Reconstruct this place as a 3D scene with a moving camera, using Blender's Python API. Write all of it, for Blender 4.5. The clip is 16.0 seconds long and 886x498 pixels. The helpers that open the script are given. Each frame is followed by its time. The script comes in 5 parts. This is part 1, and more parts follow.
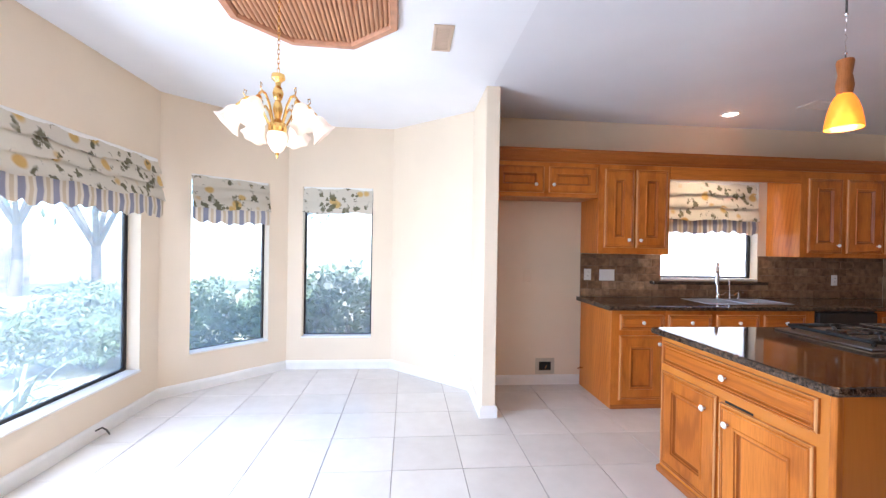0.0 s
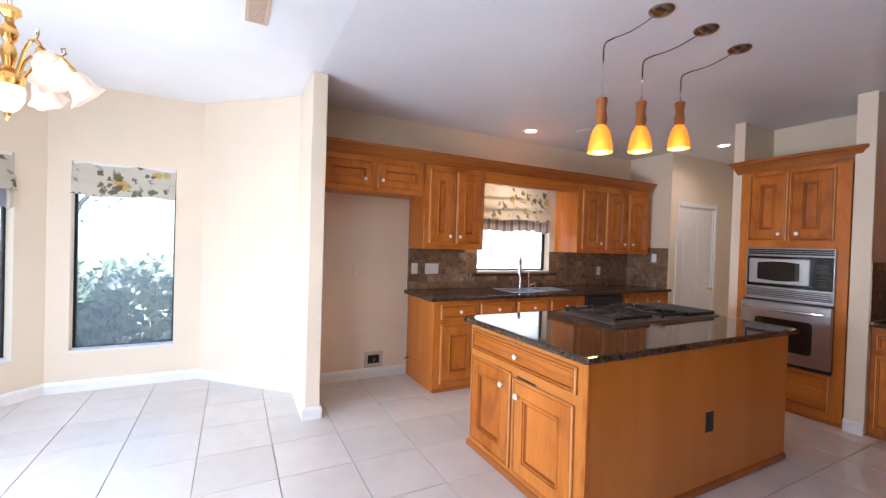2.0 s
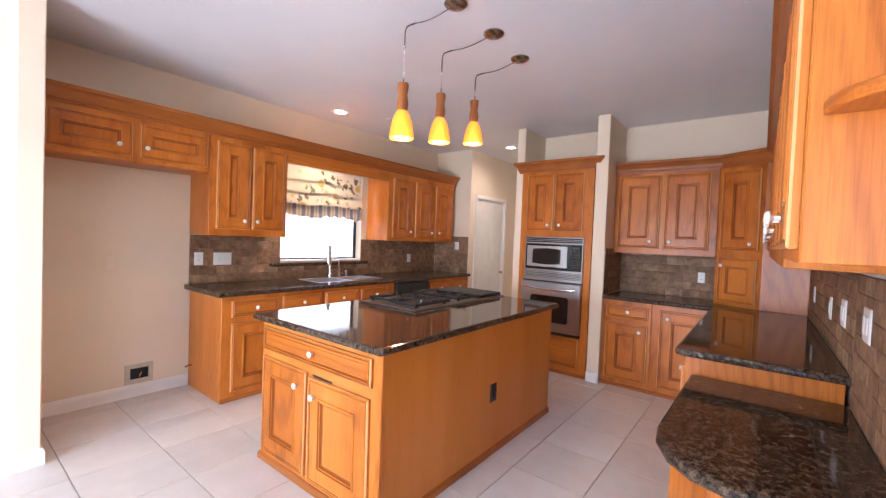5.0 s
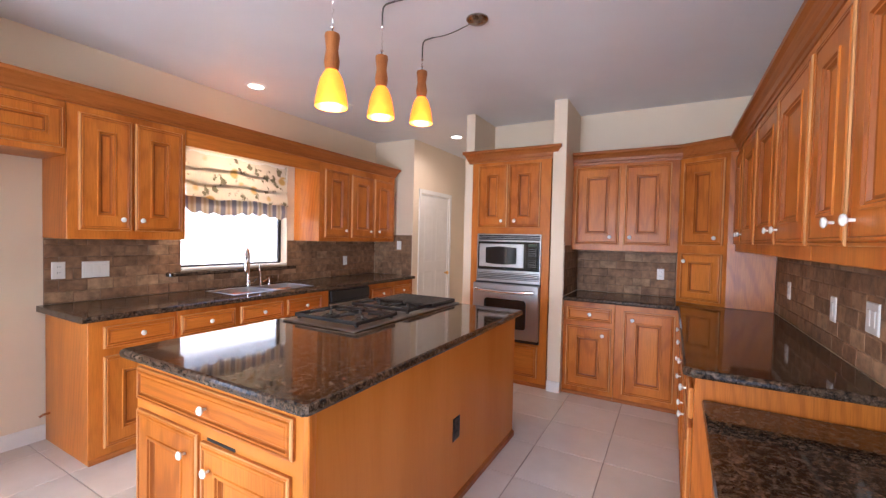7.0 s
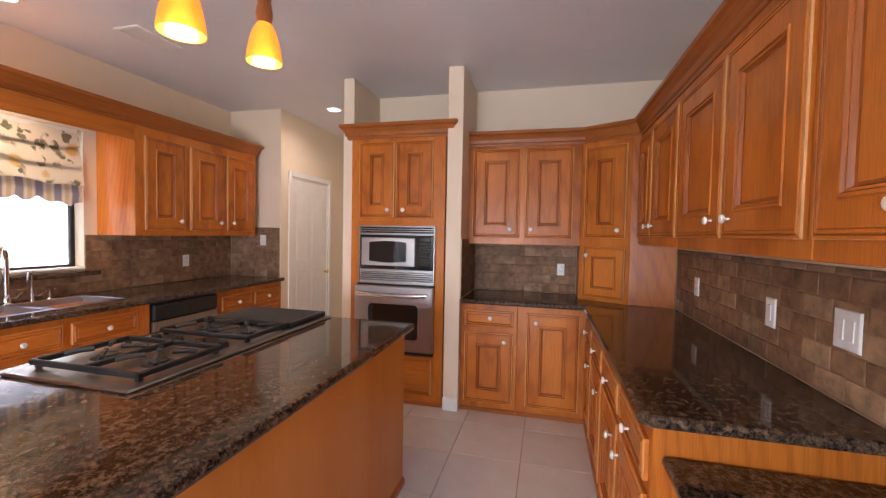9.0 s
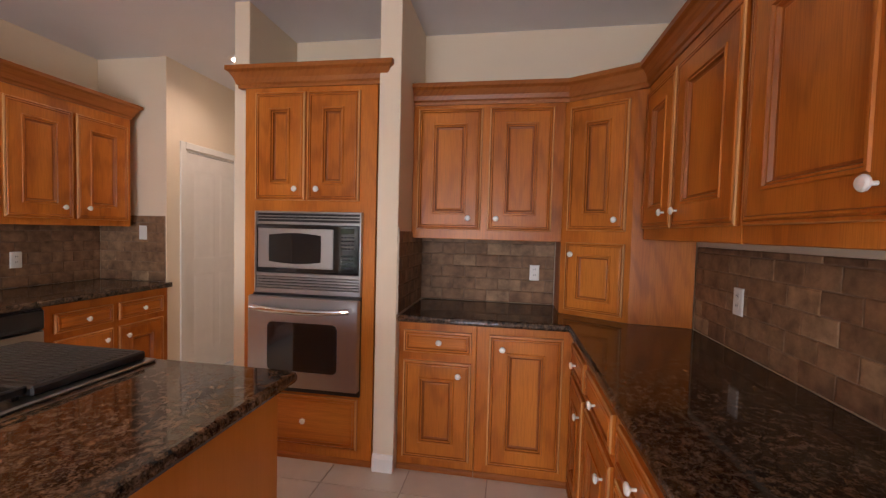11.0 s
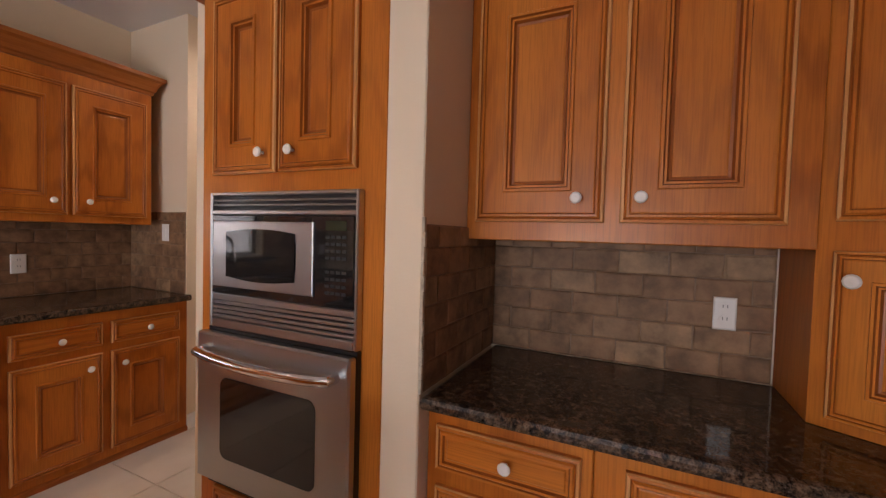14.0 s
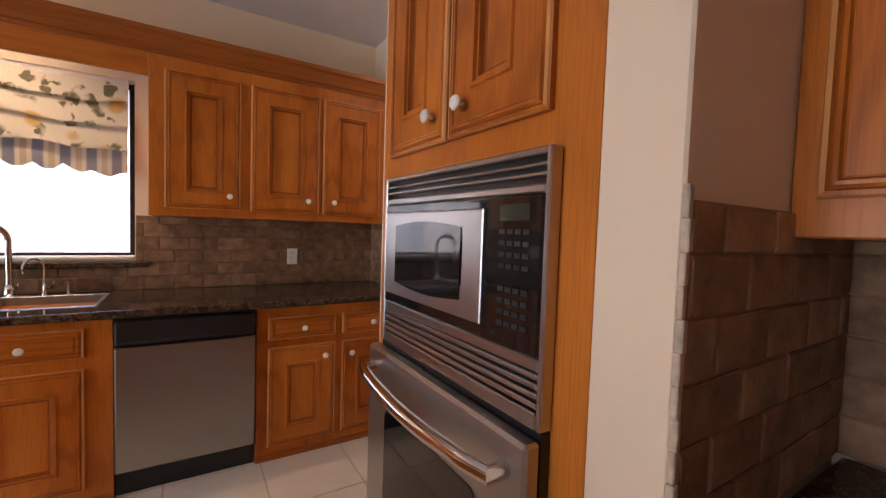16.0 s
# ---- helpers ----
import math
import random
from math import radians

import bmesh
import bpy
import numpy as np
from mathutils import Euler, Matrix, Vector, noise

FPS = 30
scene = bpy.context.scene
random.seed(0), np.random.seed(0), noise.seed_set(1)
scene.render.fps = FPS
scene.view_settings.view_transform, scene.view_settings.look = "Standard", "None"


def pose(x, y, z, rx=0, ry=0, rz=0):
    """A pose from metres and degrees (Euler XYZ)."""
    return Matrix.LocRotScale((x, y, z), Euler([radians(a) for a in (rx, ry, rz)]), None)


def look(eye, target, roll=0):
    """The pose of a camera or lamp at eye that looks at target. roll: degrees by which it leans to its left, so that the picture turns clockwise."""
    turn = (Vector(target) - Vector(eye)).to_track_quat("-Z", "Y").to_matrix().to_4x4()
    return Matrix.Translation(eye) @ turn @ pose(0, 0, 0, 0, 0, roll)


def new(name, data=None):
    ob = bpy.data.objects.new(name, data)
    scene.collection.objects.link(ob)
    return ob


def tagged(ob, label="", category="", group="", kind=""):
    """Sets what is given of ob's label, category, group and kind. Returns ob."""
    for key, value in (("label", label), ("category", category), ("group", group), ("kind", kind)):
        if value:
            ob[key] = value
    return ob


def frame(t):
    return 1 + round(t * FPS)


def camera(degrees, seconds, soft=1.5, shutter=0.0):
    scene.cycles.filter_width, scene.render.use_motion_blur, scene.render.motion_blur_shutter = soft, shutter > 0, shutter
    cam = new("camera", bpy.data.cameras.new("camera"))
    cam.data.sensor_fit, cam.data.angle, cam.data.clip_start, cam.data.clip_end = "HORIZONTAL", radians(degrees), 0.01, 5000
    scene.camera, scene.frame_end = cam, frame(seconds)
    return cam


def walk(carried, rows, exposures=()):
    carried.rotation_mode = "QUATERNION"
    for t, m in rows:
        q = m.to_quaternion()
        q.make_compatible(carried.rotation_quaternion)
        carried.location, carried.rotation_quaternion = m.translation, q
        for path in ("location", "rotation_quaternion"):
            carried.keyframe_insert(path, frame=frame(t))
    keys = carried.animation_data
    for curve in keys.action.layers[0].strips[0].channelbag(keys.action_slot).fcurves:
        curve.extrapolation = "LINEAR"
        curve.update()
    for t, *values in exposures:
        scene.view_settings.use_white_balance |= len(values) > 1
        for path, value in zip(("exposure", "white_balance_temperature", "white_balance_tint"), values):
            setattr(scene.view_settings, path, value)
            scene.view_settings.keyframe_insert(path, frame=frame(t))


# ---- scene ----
cam = camera(94.7, 16.0, 1.35)
PATH = [
    (0, (0.854, 0.959, 1.415), (1.03, 2.951, 1.401), 1.0),
    (0.5, (0.86, 0.968, 1.419), (1.224, 2.934, 1.403), 1.1),
    (1, (0.891, 0.971, 1.42), (1.433, 2.897, 1.405), 1.3),
    (1.5, (0.919, 0.964, 1.418), (1.653, 2.825, 1.401), 1.5),
    (2, (0.957, 0.956, 1.43), (1.874, 2.733, 1.402), 1.8),
    (2.5, (0.973, 0.939, 1.432), (2.074, 2.608, 1.399), 2.0),
    (3, (0.984, 0.923, 1.431), (2.249, 2.471, 1.393), 2.1),
    (3.5, (1.016, 0.92, 1.428), (2.407, 2.357, 1.388), 2.2),
    (4, (1.036, 0.932, 1.424), (2.523, 2.269, 1.38), 2.4),
    (6.5, (1.482, 1.272, 1.425), (3.158, 2.361, 1.368), 1.5),
    (7, (1.584, 1.39, 1.428), (3.328, 2.368, 1.375), 1.3),
    (7.5, (1.74, 1.439, 1.426), (3.54, 2.31, 1.374), 1.1),
    (8, (1.921, 1.497, 1.43), (3.771, 2.256, 1.369), 1.1),
    (8.5, (2.086, 1.541, 1.427), (3.984, 2.168, 1.363), 1.1),
    (9, (2.269, 1.611, 1.428), (4.207, 2.1, 1.352), 1.1),
    (9.5, (2.473, 1.621, 1.418), (4.43, 2.026, 1.34), 1.3),
    (10, (2.723, 1.606, 1.402), (4.688, 1.969, 1.326), 1.3),
    (12.5, (3.914, 1.73, 1.385), (5.888, 2.04, 1.293), 1.7),
    (13, (4.115, 1.734, 1.384), (6.066, 2.161, 1.284), 1.7),
    (13.5, (4.298, 1.732, 1.365), (6.197, 2.353, 1.285), 1.7),
    (14, (4.467, 1.736, 1.358), (6.269, 2.601, 1.286), 1.6),
    (14.5, (4.614, 1.765, 1.359), (6.273, 2.88, 1.281), 1.4),
    (15, (4.74, 1.836, 1.351), (6.234, 3.163, 1.269), 1.4),
    (15.5, (4.861, 1.926, 1.346), (6.144, 3.458, 1.254), 1.6),
    (16, (4.942, 2.0, 1.339), (5.991, 3.7, 1.245), 1.9),
]
EXPOSURES = [(0, 2.2, 5250, 14), (0.6, 2.28, 5250, 14), (1.5, 2.15, 5300, 14), (2.5, 2.20, 5350, 14), (3.5, 2.52, 5400, 16), (4.0, 2.65, 5450, 17), (6.5, 2.62, 5500, 18), (9.0, 2.45, 5900, 20), (12.5, 1.96, 6350, 21), (14.5, 1.95, 6350, 21), (16.0, 2.02, 6150, 20)]
walk(cam, [(t, look(eye, target, roll)) for t, eye, target, roll in PATH], EXPOSURES)

# ---------------- world, sun, daylight ----------------
world = bpy.data.worlds.new("sky")
scene.world = world
world.use_nodes = True
wn = world.node_tree.nodes
sky = wn.new("ShaderNodeTexSky")
sky.sky_type = "NISHITA"
sky.sun_disc = False
sky.sun_elevation = radians(58)
sky.sun_rotation = radians(156)
wn["Background"].inputs["Strength"].default_value = 0.15
world.node_tree.links.new(sky.outputs["Color"], wn["Background"].inputs["Color"])

sun_data = bpy.data.lights.new("sun", "SUN")
sun_data.energy, sun_data.angle, sun_data.color = 5.0, radians(0.6), (1.0, 0.96, 0.9)
sun = new("sun", sun_data)
sun.matrix_world = look((5, -11, 18), (0, 0, 0))


def window_light(name, eye, target, sx, sy, watts):
    d = bpy.data.lights.new(name, "AREA")
    d.shape, d.size, d.size_y, d.energy, d.color = "RECTANGLE", sx, sy, watts, (0.93, 0.97, 1.0)
    ob = new(name, d)
    ob.matrix_world = look(eye, target)
    return ob


window_light("daylight_picture_window", (-1.455, 2.60, 1.19), (0.5, 2.65, 1.1), 1.6, 1.6, 34)
# Added fill: no window is seen here, one is assumed behind the camera.
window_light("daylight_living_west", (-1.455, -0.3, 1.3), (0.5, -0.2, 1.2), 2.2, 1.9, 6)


def point_lamp(name, place, watts, colour, r=0.02):
    d = bpy.data.lights.new(name, "POINT")
    d.energy, d.color, d.shadow_soft_size = watts, colour, r
    ob = new(name, d)
    ob.location = place
    return ob


def spot_lamp(name, place, watts, colour, cone=115):
    d = bpy.data.lights.new(name, "SPOT")
    d.energy, d.color, d.shadow_soft_size, d.spot_size, d.spot_blend = watts, colour, 0.05, radians(cone), 0.9
    ob = new(name, d)
    ob.location = place
    return ob


WARM = (1.0, 0.72, 0.42)
spot_lamp("recessed_bulb", (3.955, 4.665, 2.735), 26, WARM)
spot_lamp("recessed_bulb", (6.30, 3.87, 2.735), 9, (1.0, 0.80, 0.62), 160)


# ---------------- materials ----------------
def material(name, rough=0.5, metal=0.0, spec=0.5):
    m = bpy.data.materials.new(name)
    m.use_nodes = True
    b = m.node_tree.nodes["Principled BSDF"]
    b.inputs["Roughness"].default_value = rough
    b.inputs["Metallic"].default_value = metal
    b.inputs["Specular IOR Level"].default_value = spec
    return m, m.node_tree.nodes, m.node_tree.links, b


def coords(n, l, scale=(1, 1, 1), shift=False):
    c = n.new("ShaderNodeTexCoord")
    mp = n.new("ShaderNodeMapping")
    mp.inputs["Scale"].default_value = scale
    l.new(c.outputs["Object"], mp.inputs["Vector"])
    if shift:
        info = n.new("ShaderNodeObjectInfo")
        mul = n.new("ShaderNodeMath")
        mul.operation = "MULTIPLY"
        mul.inputs[1].default_value = 37.0
        l.new(info.outputs["Random"], mul.inputs[0])
        l.new(mul.outputs[0], mp.inputs["Location"])
    return mp.outputs["Vector"]


def ramp(n, l, fac, stops):
    r = n.new("ShaderNodeValToRGB")
    while len(r.color_ramp.elements) < len(stops):
        r.color_ramp.elements.new(0.5)
    for e, (p, c) in zip(r.color_ramp.elements, stops):
        e.position, e.color = p, (*c, 1)
    l.new(fac, r.inputs["Fac"])
    return r.outputs["Color"]


def tex_noise(n, l, vec, scale, detail=4.0, rough=0.55, distortion=0.0):
    t = n.new("ShaderNodeTexNoise")
    t.inputs["Scale"].default_value, t.inputs["Detail"].default_value = scale, detail
    t.inputs["Roughness"].default_value, t.inputs["Distortion"].default_value = rough, distortion
    l.new(vec, t.inputs["Vector"])
    return t.outputs["Fac"]


def mixed(n, l, a, b, fac, mode="MIX"):
    m = n.new("ShaderNodeMix")
    m.data_type, m.blend_type = "RGBA", mode
    for sock, v in ((m.inputs[0], fac), (m.inputs[6], a), (m.inputs[7], b)):
        if isinstance(v, (int, float)):
            sock.default_value = v
        elif isinstance(v, tuple):
            sock.default_value = (*v, 1)
        else:
            l.new(v, sock)
    return m.outputs[2]


def bumped(n, l, b, height, strength, dist=0.002):
    bp = n.new("ShaderNodeBump")
    bp.inputs["Strength"].default_value, bp.inputs["Distance"].default_value = strength, dist
    l.new(height, bp.inputs["Height"])
    l.new(bp.outputs["Normal"], b.inputs["Normal"])


def plain(name, colour, rough=0.5, metal=0.0, spec=0.5, vary=0.06, scale=20.0, bump=0.0):
    m, n, l, b = material(name, rough, metal, spec)
    v = coords(n, l)
    f = tex_noise(n, l, v, scale, 3)
    lo = tuple(max(0, c * (1 - vary)) for c in colour)
    hi = tuple(min(1, c * (1 + vary)) for c in colour)
    l.new(ramp(n, l, f, [(0.3, lo), (0.7, hi)]), b.inputs["Base Color"])
    if bump:
        bumped(n, l, b, f, bump)
    return m


def oak(name, along, dark, mid, light, rough=0.36, grain=1.0):
    """Varnished oak, grain along one axis of the object."""
    m, n, l, b = material(name, rough, 0, 0.28)
    fine, wide = [240.0] * 3, [7.0] * 3
    i = "xyz".index(along)
    fine[i], wide[i] = 8.0, 0.9
    vf = coords(n, l, tuple(fine), True)
    vw = coords(n, l, tuple(wide), True)
    pores = tex_noise(n, l, vf, 1.0, 3, 0.6)
    cath = n.new("ShaderNodeTexWave")
    cath.wave_type, cath.bands_direction = "RINGS", along.upper()
    cath.inputs["Scale"].default_value, cath.inputs["Distortion"].default_value = 1.5, 8.0
    cath.inputs["Detail"].default_value, cath.inputs["Detail Scale"].default_value = 3.0, 0.9
    l.new(vw, cath.inputs["Vector"])
    big = tex_noise(n, l, vw, 0.5, 3, 0.5)
    base = ramp(n, l, cath.outputs["Fac"], [(0.0, mid), (0.55, mid), (1.0, dark)])
    base = mixed(n, l, mid, base, 0.45 * grain)
    base = mixed(n, l, base, light, ramp(n, l, big, [(0.36, (0, 0, 0)), (0.66, (0.95, 0.95, 0.95))]))
    p = ramp(n, l, pores, [(0.38, (0.45, 0.4, 0.35)), (0.55, (1, 1, 1))])
    base = mixed(n, l, base, p, 0.30 * grain, "MULTIPLY")
    l.new(base, b.inputs["Base Color"])
    bumped(n, l, b, pores, 0.12, 0.001)
    return m


OAK = oak("honey_oak_upright", "z", (0.22, 0.052, 0.006), (0.46, 0.130, 0.013), (0.64, 0.215, 0.030), 0.31)
OAK_X = oak("honey_oak_level", "x", (0.22, 0.052, 0.006), (0.46, 0.130, 0.013), (0.64, 0.215, 0.030), 0.31)
OAK_PANEL = oak("island_veneer", "z", (0.42, 0.132, 0.018), (0.52, 0.178, 0.026), (0.60, 0.222, 0.038), 0.27, 0.22)
OAK_DARK = oak("crown_oak", "x", (0.19, 0.050, 0.009), (0.33, 0.098, 0.017), (0.40, 0.13, 0.025))


def granite():
    m, n, l, b = material("brown_granite", 0.06, 0, 0.36)
    v = coords(n, l)
    spots = n.new("ShaderNodeTexVoronoi")
    spots.inputs["Scale"].default_value = 170
    warp = tex_noise(n, l, v, 44, 5, 0.72, 0.4)
    l.new(v, spots.inputs["Vector"])
    base = ramp(n, l, warp, [(0.35, (0.006, 0.006, 0.007)), (0.45, (0.030, 0.020, 0.014)), (0.56, (0.105, 0.064, 0.038)), (0.72, (0.20, 0.135, 0.09))])
    fleck = ramp(n, l, tex_noise(n, l, v, 150, 2), [(0.55, (0, 0, 0)), (0.70, (0.45, 0.45, 0.45))])
    base = mixed(n, l, base, (0.18, 0.145, 0.115), fleck)
    dark = ramp(n, l, spots.outputs["Distance"], [(0.12, (0.15, 0.14, 0.14)), (0.5, (1, 1, 1))])
    base = mixed(n, l, base, dark, 0.8, "MULTIPLY")
    l.new(base, b.inputs["Base Color"])
    return m


GRANITE = granite()


def stone_tile():
    m, n, l, b = material("tumbled_stone", 0.62, 0, 0.35)
    v = coords(n, l, (1, 1, 1), True)
    f = tex_noise(n, l, v, 14, 5, 0.6)
    g = tex_noise(n, l, v, 90, 3)
    info = n.new("ShaderNodeObjectInfo")
    tone = ramp(n, l, info.outputs["Random"], [(0.0, (0.225, 0.126, 0.070)), (0.5, (0.265, 0.152, 0.086)), (0.8, (0.31, 0.184, 0.106)), (1.0, (0.39, 0.250, 0.150))])
    mott = ramp(n, l, f, [(0.3, (0.50, 0.49, 0.46)), (0.72, (1.42, 1.40, 1.30))])
    l.new(mixed(n, l, tone, mott, 1.0, "MULTIPLY"), b.inputs["Base Color"])
    bumped(n, l, b, mixed(n, l, f, g, 0.4), 0.7, 0.004)
    return m


STONE = stone_tile()
MORTAR = plain("mortar", (0.25, 0.165, 0.11), 0.85, vary=0.12, scale=60, bump=0.3)


def floor_tile():
    m, n, l, b = material("cream_porcelain", 0.17, 0, 0.5)
    v = coords(n, l, (1, 1, 1), True)
    f = tex_noise(n, l, v, 5, 5, 0.6)
    info = n.new("ShaderNodeObjectInfo")
    tone = ramp(n, l, info.outputs["Random"], [(0.0, (0.66, 0.615, 0.56)), (1.0, (0.72, 0.675, 0.62))])
    mott = ramp(n, l, f, [(0.3, (0.93, 0.92, 0.91)), (0.7, (1.03, 1.03, 1.03))])
    l.new(mixed(n, l, tone, mott, 1.0, "MULTIPLY"), b.inputs["Base Color"])
    r = ramp(n, l, tex_noise(n, l, v, 9, 3), [(0.3, (0.14, 0.14, 0.14)), (0.7, (0.26, 0.26, 0.26))])
    l.new(r, b.inputs["Roughness"])
    return m


TILE = floor_tile()
GROUT = plain("grout", (0.40, 0.355, 0.31), 0.9, vary=0.1, scale=30)


def wall_paint(name, colour, bump=0.25, rough=0.6):
    m, n, l, b = material(name, rough, 0, 0.3)
    v = coords(n, l)
    big = tex_noise(n, l, v, 1.3, 3)
    orange = tex_noise(n, l, v, 130, 2)
    lo, hi = tuple(c * 0.96 for c in colour), tuple(min(1, c * 1.03) for c in colour)
    l.new(ramp(n, l, big, [(0.3, lo), (0.7, hi)]), b.inputs["Base Color"])
    bumped(n, l, b, orange, bump, 0.0015)
    return m


WALL = wall_paint("cream_wall_paint", (0.80, 0.67, 0.505))
# Kitchen and nook halves of the ceiling differ in base colour.
CEIL = wall_paint("kitchen_ceiling_greyer", (0.79, 0.775, 0.785), 0.3, 0.38)
CEIL_NOOK = wall_paint("nook_ceiling_paler", (0.86, 0.85, 0.86), 0.2, 0.5)
WHITE = plain("white_trim_paint", (0.82, 0.79, 0.74), 0.35, vary=0.03, scale=8)
PORCELAIN = plain("white_porcelain", (0.85, 0.82, 0.76), 0.15, vary=0.02)
PLASTIC = plain("white_plastic", (0.82, 0.8, 0.76), 0.35, vary=0.02)
BLACK = plain("black_plastic", (0.012, 0.012, 0.013), 0.35, vary=0.2)
# Near-black that stands for the shade inside slots, recesses, gaps and vents.
SHADED_DEPTH = plain("shaded_depth_black", (0.006, 0.006, 0.006), 0.6)
IRON = plain("cast_iron", (0.014, 0.014, 0.015), 0.5, vary=0.25, scale=120, bump=0.3)
BRONZE = plain("dark_bronze_aluminium", (0.035, 0.03, 0.028), 0.4, 0.6, vary=0.1)
CHROME = plain("chrome", (0.75, 0.75, 0.76), 0.1, 1.0, vary=0.02)
BRASS = plain("polished_brass", (0.83, 0.52, 0.16), 0.14, 1.0, vary=0.05)
COPPER = plain("brushed_copper", (0.60, 0.33, 0.17), 0.25, 1.0, vary=0.1)
NICKEL = plain("nickel_canopy", (0.35, 0.30, 0.25), 0.25, 1.0, vary=0.1)
CORD = plain("pendant_cable", (0.10, 0.09, 0.08), 0.4, 0.5)


def brushed_steel(name, along="x", tone=0.50):
    m, n, l, b = material(name, 0.3, 1.0)
    sc = [900.0] * 3
    sc["xyz".index(along)] = 6.0
    f = tex_noise(n, l, coords(n, l, tuple(sc)), 1.0, 2)
    l.new(ramp(n, l, f, [(0.3, (tone * 0.96,) * 3), (0.7, (tone * 1.03, tone * 1.025, tone * 1.02))]), b.inputs["Base Color"])
    l.new(ramp(n, l, f, [(0.3, (0.29,) * 3), (0.7, (0.34,) * 3)]), b.inputs["Roughness"])
    return m


STEEL = brushed_steel("brushed_steel", "x")
STEEL_DARK = brushed_steel("grey_steel", "x", 0.36)
DARK_GLASS = plain("dark_oven_glass", (0.012, 0.012, 0.013), 0.05, 0, 0.7, vary=0.1)


def clear_glass():
    m, n, l, b = material("window_glass", 0.0)
    t = n.new("ShaderNodeBsdfTransparent")
    g = n.new("ShaderNodeBsdfGlossy")
    g.inputs["Roughness"].default_value = 0.02
    fr = n.new("ShaderNodeMath")
    fr.operation = "POWER"
    fr.inputs[1].default_value = 4.0
    lw = n.new("ShaderNodeLayerWeight")
    l.new(lw.outputs["Facing"], fr.inputs[0])
    mx = n.new("ShaderNodeMixShader")
    l.new(fr.outputs[0], mx.inputs[0])
    l.new(t.outputs[0], mx.inputs[1])
    l.new(g.outputs[0], mx.inputs[2])
    # White translucent veil in every pane imitates glare; window_3's glass is hazy too.
    glare_veil = n.new("ShaderNodeBsdfTranslucent")
    glare_veil.inputs["Color"].default_value = (0.95, 0.95, 0.92, 1)
    veil_amount = ramp(n, l, tex_noise(n, l, coords(n, l), 2.2, 4), [(0.3, (0.12, 0.12, 0.12)), (0.75, (0.26, 0.26, 0.26))])
    mx2 = n.new("ShaderNodeMixShader")
    l.new(veil_amount, mx2.inputs[0])
    l.new(mx.outputs[0], mx2.inputs[1])
    l.new(glare_veil.outputs[0], mx2.inputs[2])
    l.new(mx2.outputs[0], n["Material Output"].inputs["Surface"])
    return m


GLASS = clear_glass()


def glowing(name, colour, strength):
    m, n, l, b = material(name, 0.4)
    b.inputs["Base Color"].default_value = (*colour, 1)
    b.inputs["Emission Color"].default_value = (*colour, 1)
    b.inputs["Emission Strength"].default_value = strength
    return m


BULB = glowing("lit_bulb", (1.0, 0.9, 0.7), 3.5)
RECESSED = glowing("lit_recessed_lens", (1.0, 0.88, 0.7), 2.5)


def lit_shade(name, colour, strength, rough=0.3):
    """Lamp glass with its bulb's light coming through."""
    m, n, l, b = material(name, rough)
    v = coords(n, l)
    f = tex_noise(n, l, v, 14, 3)
    dim = tuple(c * 0.82 for c in colour)
    c = ramp(n, l, f, [(0.3, dim), (0.7, colour)])
    l.new(c, b.inputs["Base Color"])
    l.new(c, b.inputs["Emission Color"])
    b.inputs["Emission Strength"].default_value = strength
    b.inputs["Transmission Weight"].default_value = 0.25
    return m


AMBER = lit_shade("amber_glass", (1.0, 0.34, 0.015), 0.16, 0.2)
FROST = lit_shade("frosted_glass", (0.95, 0.80, 0.66), 0.06, 0.35)


